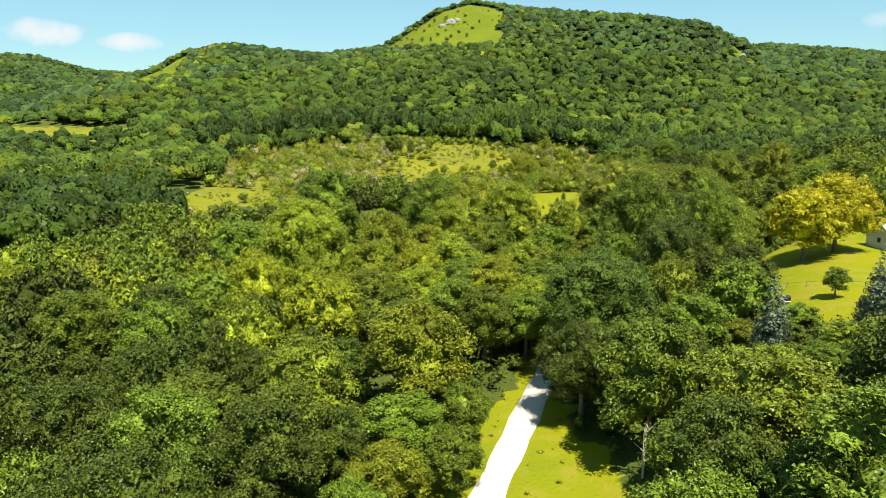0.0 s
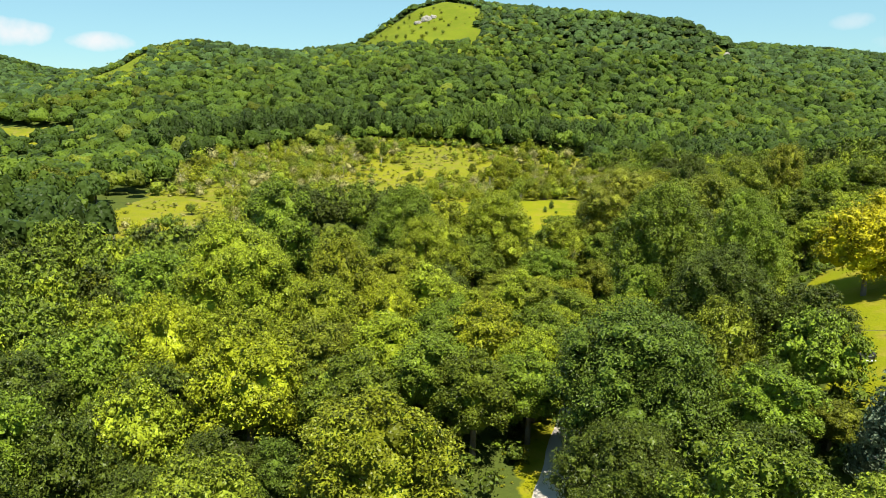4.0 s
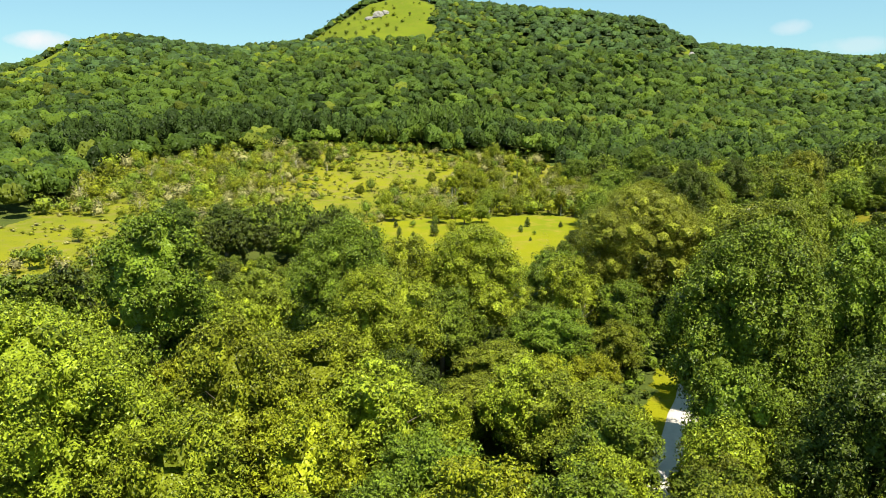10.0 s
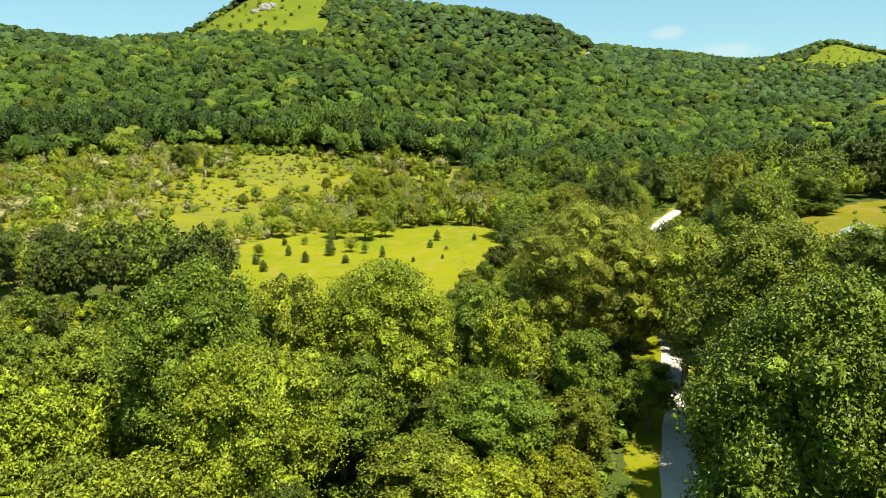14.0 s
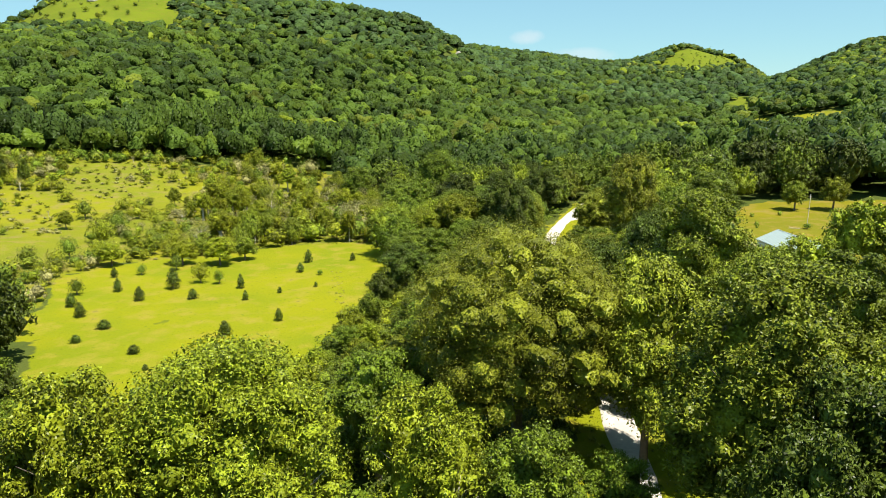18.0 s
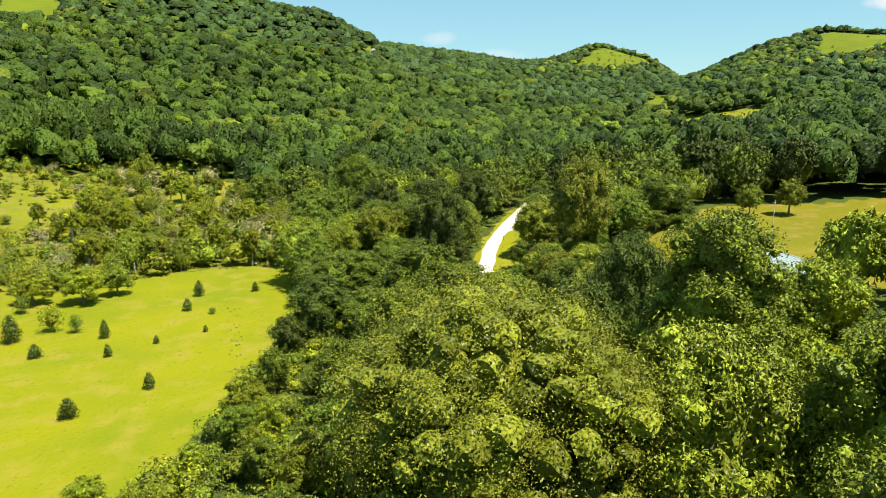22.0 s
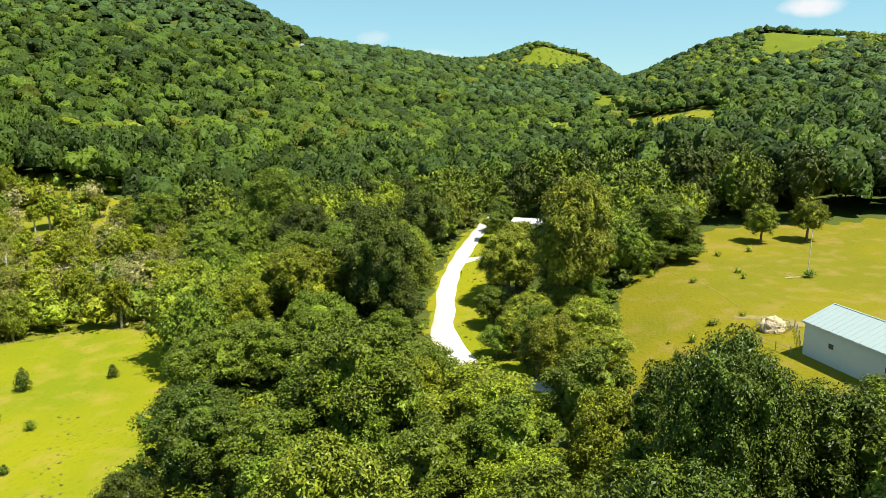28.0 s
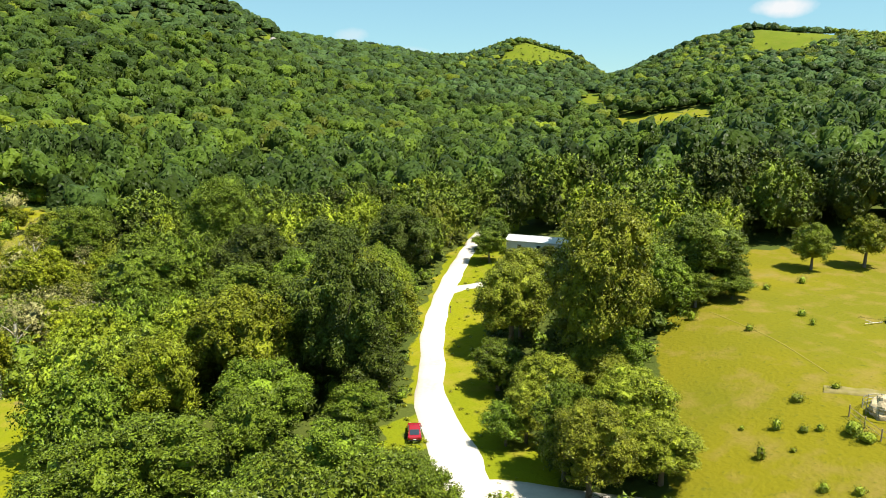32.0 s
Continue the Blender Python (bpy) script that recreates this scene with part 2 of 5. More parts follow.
MEADOW = [(96, 340), (104, 385), (106, 440), (108, 462), (77, 480), (49, 482), (20, 502), (-24, 498), (-77, 468), (-117, 443), (-125, 390), (-112, 340), (-116, 285), (-112, 258), (-88, 246), (-55, 262), (-40, 290), (-10, 300), (10, 318), (50, 330), (74, 335)]
FIELD = [(124, 245), (114, 256), (116, 267), (126, 273), (136, 279), (146, 287), (160, 296), (172, 302), (194, 303), (212, 309), (226, 304), (242, 292), (262, 280), (268, 262), (240, 240), (215, 222), (180, 216), (160, 226), (145, 240)]
LOW_WOOD = [(34, 228), (50, 262), (66, 288), (80, 306), (77, 272), (61, 242), (50, 224)]
YARD = [(54, 106), (57, 122), (60, 140), (70, 160), (90, 176), (125, 182), (160, 200), (200, 200), (200, 150), (150, 120), (110, 106), (92, 98), (74, 96)]
PADDOCK = [(106, 198), (105, 212), (118, 224), (140, 215), (150, 200), (130, 188)]
PULL_IN = [(107.5, 291), (117, 303), (112.5, 304.5), (104.5, 294)]
VERGE = [(6, 50), (11, 76), (14, 88), (19, 88), (23, 78), (24, 50)]
STRIP = [(497, 558), (458, 518), (450, 492), (480, 468), (524, 503), (502, 534)]
FARFIELD = [(-400, 560), (-330, 534), (-284, 534), (-232, 518), (-212, 480), (-240, 470), (-300, 484), (-400, 510)]
GRASSTOPS = ([(-92, 958), (-30, 995), (20, 1010), (62, 995), (82, 955), (72, 830), (26, 805), (-15, 815), (-58, 870)],
             [(-325, 780), (-302, 835), (-282, 832), (-280, 780), (-264, 720), (-256, 682), (-285, 676), (-310, 710)],
             [(618, 808), (690, 862), (735, 872), (760, 838), (735, 785), (650, 770)],
             [(690, 562), (800, 628), (848, 600), (842, 548), (771, 515), (715, 525)],
             [(340, 806), (352, 846), (364, 836), (352, 796)],
             [(482, 576), (515, 606), (585, 662), (592, 650), (522, 592), (497, 572)])


def mesh_of(name, verts, faces, mat, flat=True):
    me = bpy.data.meshes.new(name)
    me.from_pydata(verts, [], faces)
    me.materials.append(mat)
    if not flat:
        me.polygons.foreach_set("use_smooth", np.ones(len(faces), bool))
    me.update()
    return me


# ---- ground: one sheet out to the horizon ----
xs = np.unique(np.concatenate([np.arange(-130, 320, 3.0), np.arange(-560, 1000, 16.0), np.linspace(-4000, 4000, 120)]).round(1))
ys = np.unique(np.concatenate([np.arange(40, 470, 3.0), np.arange(-200, 1250, 16.0), np.linspace(-4000, 4500, 120)]).round(1))
gx, gy = np.meshgrid(xs, ys)
gz = land(gx, gy)
nx, ny = len(xs), len(ys)
verts = np.stack([gx, gy, gz], -1).reshape(-1, 3)
i = np.arange(nx * ny).reshape(ny, nx)
quads = np.stack([i[:-1, :-1], i[:-1, 1:], i[1:, 1:], i[1:, :-1]], -1).reshape(-1, 4)


def open_land(x, y):
    """0 forest floor, 1 mown grass, 2 wild meadow, 3 hilltop grass."""
    w = rough(x * 9, y * 9) * 1.5
    kind = np.zeros(np.shape(x), int)
    kind[inside(MEADOW, x + w, y - w)] = 2
    for some in (LAWN, YARD, PADDOCK, VERGE, PULL_IN):
        kind[inside(some, x + w * 0.4, y + w * 0.4)] = 1
    kind[inside(FIELD, x + w * 0.4, y + w * 0.4)] = 4
    kind[inside(STRIP, x, y) | inside(FARFIELD, x + w, y)] = 2
    for some in GRASSTOPS:
        kind[inside(some, x + w * 1.6, y - w * 1.6)] = 3
    d, _, side = along(ROAD, x, y)
    kind[(d < 5.5 + w * 0.4 + np.where(side > 0, 4.5, -1.8) * smooth(y, 268, 284) + 2.0 * (y < 98)) & (kind == 0) & (y < 400)] = 1
    return kind


def ground_material():
    """Forest floor, mown grass, meadow and hilltop grass, told apart by masks with ragged edges."""
    m = bpy.data.materials.new("land")
    m.use_nodes = True
    n, l = m.node_tree.nodes, m.node_tree.links
    geo = n.new("ShaderNodeNewGeometry")

    def noise_at(scale, detail=6):
        t = n.new("ShaderNodeTexNoise")
        t.inputs["Scale"].default_value, t.inputs["Detail"].default_value = scale, detail
        l.new(geo.outputs["Position"], t.inputs["Vector"])
        return t.outputs[0]

    fine, mid, big = noise_at(1.6), noise_at(0.22), noise_at(0.035)

    def blend(f, a, b):
        k = n.new("ShaderNodeMix")
        k.data_type = "RGBA"
        for sock, v in ((k.inputs[0], f), (k.inputs[6], a), (k.inputs[7], b)):
            if isinstance(v, tuple):
                sock.default_value = (*v, 1)
            else:
                l.new(v, sock)
        return k.outputs[2]

    def ramp(v, a, b):
        k = n.new("ShaderNodeMapRange")
        k.inputs[1].default_value, k.inputs[2].default_value = a, b
        l.new(v, k.inputs[0])
        return k.outputs[0]

    def turf(a, b, c, fleck):
        base = blend(ramp(big, 0.4, 0.6), a, b)
        base = blend(ramp(mid, 0.50, 0.74), base, c)
        return blend(ramp(fine, 0.60, 0.75), base, fleck)

    colours = {
        "mown": turf((0.186, 0.186, 0.004), (0.142, 0.164, 0.005), (0.222, 0.186, 0.022), (0.105, 0.128, 0.006)),
        "pasture": turf((0.157, 0.138, 0.006), (0.130, 0.124, 0.007), (0.198, 0.146, 0.032), (0.098, 0.098, 0.009)),
        "meadow": turf((0.175, 0.174, 0.007), (0.132, 0.145, 0.010), (0.187, 0.152, 0.044), (0.085, 0.102, 0.009)),
        "hilltop": turf((0.116, 0.144, 0.007), (0.096, 0.124, 0.007), (0.130, 0.133, 0.015), (0.062, 0.083, 0.007)),
    }
    out = turf((0.055, 0.075, 0.012), (0.065, 0.080, 0.014), (0.040, 0.055, 0.012), (0.085, 0.100, 0.016))
    for name, col in colours.items():
        at = n.new("ShaderNodeAttribute")
        at.attribute_name = name
        s = n.new("ShaderNodeMath")
        s.operation = "ADD"
        l.new(at.outputs["Fac"], s.inputs[0])
        l.new(ramp(mid, 0.25, 0.75), s.inputs[1])
        out = blend(ramp(s.outputs[0], 0.92, 1.08), out, col)
    b = n["Principled BSDF"]
    b.inputs["Roughness"].default_value, b.inputs["Specular IOR Level"].default_value = 0.95, 0.08
    l.new(out, b.inputs["Base Color"])
    bp = n.new("ShaderNodeBump")
    bp.inputs["Strength"].default_value, bp.inputs["Distance"].default_value = 0.6, 0.3
    l.new(fine, bp.inputs["Height"])
    l.new(bp.outputs[0], b.inputs["Normal"])
    return m


kinds = open_land(verts[:, 0], verts[:, 1])
ground = new("ground", mesh_of("ground", verts.tolist(), quads.tolist(), ground_material(), flat=False))
for name, k in (("mown", 1), ("meadow", 2), ("hilltop", 3), ("pasture", 4)):
    at = ground.data.attributes.new(name, "FLOAT", "POINT")
    at.data.foreach_set("value", (kinds == k).astype(np.float32))
tagged(ground, "valley ground with mown grass, meadow and shaded forest floor", "ground", kind="structure")


# ---- gravel road ----
def ribbon(name, line, half, mat, lift, step=3.0):
    p = np.array(line, float)
    pts = []
    for k in range(len(p) - 1):
        p0, p1, p2, p3 = p[max(k - 1, 0)], p[k], p[k + 1], p[min(k + 2, len(p) - 1)]
        n = max(2, int(np.linalg.norm(p2[:2] - p1[:2]) / step))
        for j in range(n):
            u = j / n
            pts.append(0.5 * (2 * p1 + (p2 - p0) * u + (2 * p0 - 5 * p1 + 4 * p2 - p3) * u * u + (3 * p1 - p0 - 3 * p2 + p3) * u ** 3))
    pts = np.array(pts)
    d = np.gradient(pts[:, :2], axis=0)
    d /= np.linalg.norm(d, axis=1)[:, None]
    vs, fs, zs = [], [], land(pts[:, 0], pts[:, 1])
    cross = ((-1.0, -0.25), (-0.92, 0.0), (-0.45, 0.07), (0, 0.04), (0.45, 0.07), (0.92, 0.0), (1.0, -0.25))
    w = len(cross)
    for n, (q, (dx, dy)) in enumerate(zip(pts, d)):
        h = (half + 0.9 * math.exp(-((q[1] - 291) / 14) ** 2) * (half > 2)) * (1 + 0.07 * math.sin(n * 1.7) + 0.05 * math.sin(n * 0.61))
        for u, z in cross:
            x, y = q[0] + dy * u * h, q[1] - dx * u * h
            vs.append((x, y, zs[n] + z + lift))
        if n:
            a = (n - 1) * w
            fs += [(a + j, a + j + 1, a + w + j + 1, a + w + j) for j in range(w - 1)]
    return new(name, mesh_of(name, vs, fs, mat, flat=False))


tagged(ribbon("road", ROAD, 2.15, GRAVEL, 0.12), "pale gravel country road winding between trees", "road", kind="structure")


# ---- trees ----
R = np.random.RandomState(7)


def leaves(points, normals, size, rs):
    """One leafy twig tip, a slim triangle, at each point: arrays of vertices and triangles."""
    n = len(points)
    nrm = normals + rs.normal(0, 0.26, (n, 3))
    nrm /= np.linalg.norm(nrm, axis=1)[:, None] + 1e-9
    u = np.cross(nrm, rs.normal(0, 1, (n, 3)))
    u /= np.linalg.norm(u, axis=1)[:, None] + 1e-9
    v = np.cross(nrm, u)
    s = size * rs.uniform(0.6, 1.4, n)[:, None]
    vs = np.stack([points - u * s, points + u * s + v * s * 0.3, points + v * s * 1.1 - nrm * s * 0.3], 1).reshape(-1, 3)
    return vs, np.arange(n * 3).reshape(-1, 3)


def ball(level):
    bm = bmesh.new()
    bmesh.ops.create_icosphere(bm, subdivisions=level, radius=1.0)
    v, f = np.array([q.co[:] for q in bm.verts]), np.array([[q.index for q in p.verts] for p in bm.faces])
    bm.free()
    return v, f


BALLS = {k: ball(k) for k in (1, 2, 3)}
BALLS[0] = (np.array(((1, 0, 0), (0, 1, 0), (-1, 0, 0), (0, -1, 0), (0, 0, 1), (0, 0, -1)), float),
            np.array(((0, 1, 4), (1, 2, 4), (2, 3, 4), (3, 0, 4), (1, 0, 5), (2, 1, 5), (3, 2, 5), (0, 3, 5))))


def core(rs, height, width, base, level, share, lump=0.18):
    """The shaded inside of a crown: a lumpy mass, open below."""
    v, f = BALLS[level]
    bump_ = np.ones(len(v))
    for k in range(7):
        d = rs.normal(0, 1, 3)
        bump_ += lump / 2.2 * np.cos(v @ d * rs.uniform(1.5, 3.5) + rs.uniform(0, 6.28))
    q = v * bump_[:, None]
    f = f[(v[f][:, :, 2].max(1) > -0.55)]
    return q * (width / 2 * share, width / 2 * share, (height - base) / 2 * share) + (0, 0, (height + base) / 2), f


def joined(*some):
    vs, fs, off = [], [], 0
    for v, f in some:
        vs.append(v)
        fs.append(f + off)
        off += len(v)
    return np.concatenate(vs), np.concatenate(fs)


def lobes_for(rs, height, width, base, kind):
    """Rounded masses of a crown: centre and radii."""
    out = []
    mid = (base + height) / 2
    if kind == "spruce":
        n = 15
        for k in range(n):
            f = k / n
            z = base * 0.3 + (height - base * 0.3) * f
            r = width / 2 * (1 - f) ** 0.85 + 0.15
            for j in range(max(3, int(7 * (1 - f)) + 2)):
                a = j * 2.4 + k * 1.1 + rs.uniform(0, 0.6)
                out.append(((math.cos(a) * r * 0.62, math.sin(a) * r * 0.62, z - r * 0.12), (r * 0.46, r * 0.46, 0.30 + 0.10 * r)))
        return out
    if kind == "oval":
        for k in range(34):
            f = (k + 0.5) / 34
            r, a = width / 2 * math.sin(math.pi * (0.12 + 0.80 * f) ** 0.75) * rs.uniform(0.62, 0.86), k * 2.39996 + rs.uniform(-0.4, 0.4)
            q = width * rs.uniform(0.12, 0.20) * (1.1 - 0.5 * f)
            out.append(((math.cos(a) * r * (1 - 0.35 * f), math.sin(a) * r * (1 - 0.35 * f), base + 0.3 + (height - base - 0.55) * f), (q, q, q * 1.15)))
        return out
    n = {"thin": 26, "small": 20, "tiny": 10}[kind]
    for k in range(n):
        f = (k + 0.5) / n
        polar = math.acos(1 - 1.72 * f)
        a = k * 2.39996 + rs.uniform(-0.5, 0.5)
        swell = rs.uniform(0.6, 1.0) if k % 4 else rs.uniform(0.25, 0.55)
        r, h = width / 2 * swell, (height - base) / 2 * rs.uniform(0.66, 0.93)
        x, y, z = math.sin(polar) * math.cos(a) * r, math.sin(polar) * math.sin(a) * r, mid + math.cos(polar) * h
        q = width * rs.uniform(0.09, 0.18) * {"thin": 1.2, "small": 1.35, "tiny": 1.7}[kind]
        out.append(((x, y, z), (q, q, q * rs.uniform(0.8, 1.1))))
    return out


def unit_rows(v):
    return v / (np.linalg.norm(v, axis=1)[:, None] + 1e-9)


def bough_crown(rs, height, width, base, boughs, clumps, sprays, size):
    """A broadleaf crown: boughs over an uneven dome, clumps on each bough, leafy tips on each clump."""
    mid, half = (base + height) / 2, (height - base) / 2
    share = sprays / (boughs * clumps)
    P, N, solid = [], [], []
    v1, f1 = BALLS[1 if height > 2 else 0]
    for k in range(boughs):
        polar = math.acos(1 - 1.62 * (k + 0.5) / boughs)
        a = k * 2.39996 + rs.uniform(-0.45, 0.45)
        q = width * rs.uniform(0.16, 0.26)
        reach = rs.uniform(0.66, 1.04)
        out = np.array((math.sin(polar) * math.cos(a), math.sin(polar) * math.sin(a), math.cos(polar)))
        c = out * ((width / 2 - q * 0.85) * reach, (width / 2 - q * 0.85) * reach, (half - q * 0.8) * rs.uniform(0.82, 1.03)) + (0, 0, mid)
        solid.append((v1 * (q * 0.62) * rs.uniform(0.8, 1.1, (len(v1), 1)) + c, f1))
        ways = unit_rows(out * 0.75 + np.array((0, 0, 0.45)) + rs.normal(0, 0.62, (clumps, 3)))
        for d in ways:
            r = q * rs.uniform(0.34, 0.60)
            cc = c + d * q * rs.uniform(0.70, 0.98) * (1, 1, 0.85)
            n = max(4, int(share * (r / (q * 0.47)) ** 2))
            g = unit_rows(rs.normal(0, 1, (n, 3)) + d * 0.45 + np.array((0, 0, 0.30)))
            P.append(cc + g * r * (1.12 - 0.42 * rs.uniform(0, 1, n) ** 1.4)[:, None] * (1, 1, 0.82))
            N.append(g * 0.6 + np.array((0, 0, 0.25)) + rs.normal(0, 0.30, (n, 3)))
            solid.append((v1 * (r * 0.54) * rs.uniform(0.75, 1.15, (len(v1), 1)) * (1, 1, 0.8) + cc, f1))
    solid.append(core(rs, height, width, base, 2, 0.56, 0.10))
    P, N = np.concatenate(P), np.concatenate(N)
    fit = np.array((width / 2 / np.percentile(np.hypot(P[:, 0], P[:, 1]), 97),) * 2 + (height / np.percentile(P[:, 2], 99.5),))
    tips, (v, f) = leaves(P * fit, N, size, rs), joined(*solid)
    return joined(tips, (v * fit, f))


def lump_crown(rs, level, tips, size):
    """A crown seen from afar, one metre high and wide: a cauliflower of boughs with ragged tips."""
    v, f = BALLS[level]
    ways = unit_rows(rs.normal(0, 1, (11, 3)) + (0, 0, 0.35))
    swell = np.max(np.exp((v @ ways.T - 1) / 0.11) * rs.uniform(0.5, 1.25, 11), axis=1)
    q = v * (0.56 + 0.46 * swell + rs.normal(0, 0.03, len(v)))[:, None]
    f = f[v[f][:, :, 2].max(1) > (-0.25 if level == 3 else 0.0)]
    body = q * (0.5, 0.5, 0.46) + (0, 0, 0.54)
    at = rs.randint(0, len(v), tips)
    at = at[v[at, 2] > -0.35]
    spray = leaves(body[at] + rs.normal(0, 0.035, (len(at), 3)), v[at] + rs.normal(0, 0.3, (len(at), 3)), size, rs)
    return joined(spray, (body, f))


def crown_arrays(rs, height, width, base, kind, sprays, size):
    if kind == "grand":
        return bough_crown(rs, height, width, base, 30 if sprays < 50000 else 46, 8 if sprays < 50000 else 11, sprays, size)
    if kind == "round":
        return bough_crown(rs, height, width, base, 19 if sprays > 2000 else 13, 6 if sprays > 2000 else 4, sprays, size)
    if kind == "lump":
        return lump_crown(rs, 3, sprays, size)
    if kind == "far":
        return lump_crown(rs, 2, sprays, size)
    lobes = lobes_for(rs, height, width, base, kind)
    area = np.array([r[0] * r[0] for _, r in lobes])
    share = np.maximum(3, (sprays * area / area.sum()).astype(int))
    P, N = [], []
    for (c, r), n in zip(lobes, share):
        g = rs.normal(0, 1, (n, 3))
        g[:, 2] = g[:, 2] + 0.2
        g /= np.linalg.norm(g, axis=1)[:, None]
        shell = (1.14 - 0.36 * rs.uniform(0, 1, n) ** 1.3)[:, None]
        P.append(np.array(c) + g * np.array(r) * shell)
        out = np.array(c) - (0, 0, base + (height - base) * 0.35)
        N.append(g * 0.75 + out / (np.linalg.norm(out) + 1e-6) * 0.55)
    P, N = np.concatenate(P), np.concatenate(N)
    tips = leaves(P, N, size, rs)
    if kind in ("spruce", "thin"):
        return tips
    if kind == "oval":
        return joined(tips, core(rs, height, width * 0.8, base, 2, 0.66, 0.12))
    return joined(tips, core(rs, height, width, base, 1 if kind == "tiny" else 2, 0.60, 0.10))


def tube(path, radii, sides=6):
    vs, fs = [], []
    for n, (p, r) in enumerate(zip(path, radii)):
        for k in range(sides):
            a = 2 * math.pi * k / sides
            vs.append((p[0] + math.cos(a) * r, p[1] + math.sin(a) * r, p[2]))
        if n:
            o = (n - 1) * sides
            fs += [(o + k, o + (k + 1) % sides, o + sides + (k + 1) % sides, o + sides + k) for k in range(sides)]
    return vs, fs


def part(name, mesh, parent, label=""):
    ob = new(name, mesh)
    ob.parent = parent
    if label:
        ob["label"] = label
    return ob


GROUPS = {"shrub": "shrubs on the meadow", "young_conifer": "young conifers on the lawn", "sapling": "pale saplings on the meadow", "spruce_tree": "spruces"}


def make_tree(kind, height, width, base, mat, label, seed, sprays=1500, size=0.42, bark=BARK, name="tree"):
    """A tree at the origin: tapered trunk, limbs, crown of leaf sprays."""
    rs = np.random.RandomState(seed)
    top = new(name)
    tagged(top, label, "shrub" if name in ("shrub", "young_conifer") else "tree", GROUPS.get(name, "trees of the valley"))
    lean = rs.uniform(-0.25, 0.25, 2)
    r0 = 0.018 * height + 0.05
    hs = np.linspace(-0.6, height * 0.62, 6)
    vs, fs = tube([(lean[0] * h * 0.12, lean[1] * h * 0.12, h) for h in hs], [r0 * (1.35 - h / height * 1.1) for h in hs], 7)
    part("trunk", mesh_of("trunk", vs, fs, bark, False), top)
    if kind != "spruce":
        for k in range(4):
            a = k * 1.7 + rs.uniform(0, 1)
            z0, far = height * rs.uniform(0.28, 0.5), width * rs.uniform(0.28, 0.42)
            p = [(math.cos(a) * far * u, math.sin(a) * far * u, z0 + height * 0.28 * u ** 0.8) for u in (0, 0.35, 0.7, 1)]
            vs, fs = tube(p, [r0 * 0.5, r0 * 0.38, r0 * 0.25, r0 * 0.1], 5)
            part("limb", mesh_of("limb", vs, fs, bark, False), top)
    v, f = crown_arrays(rs, height, width, base, kind, sprays, size)
    part("crown", mesh_of("crown", v.tolist(), f.tolist(), mat), top)
    return top


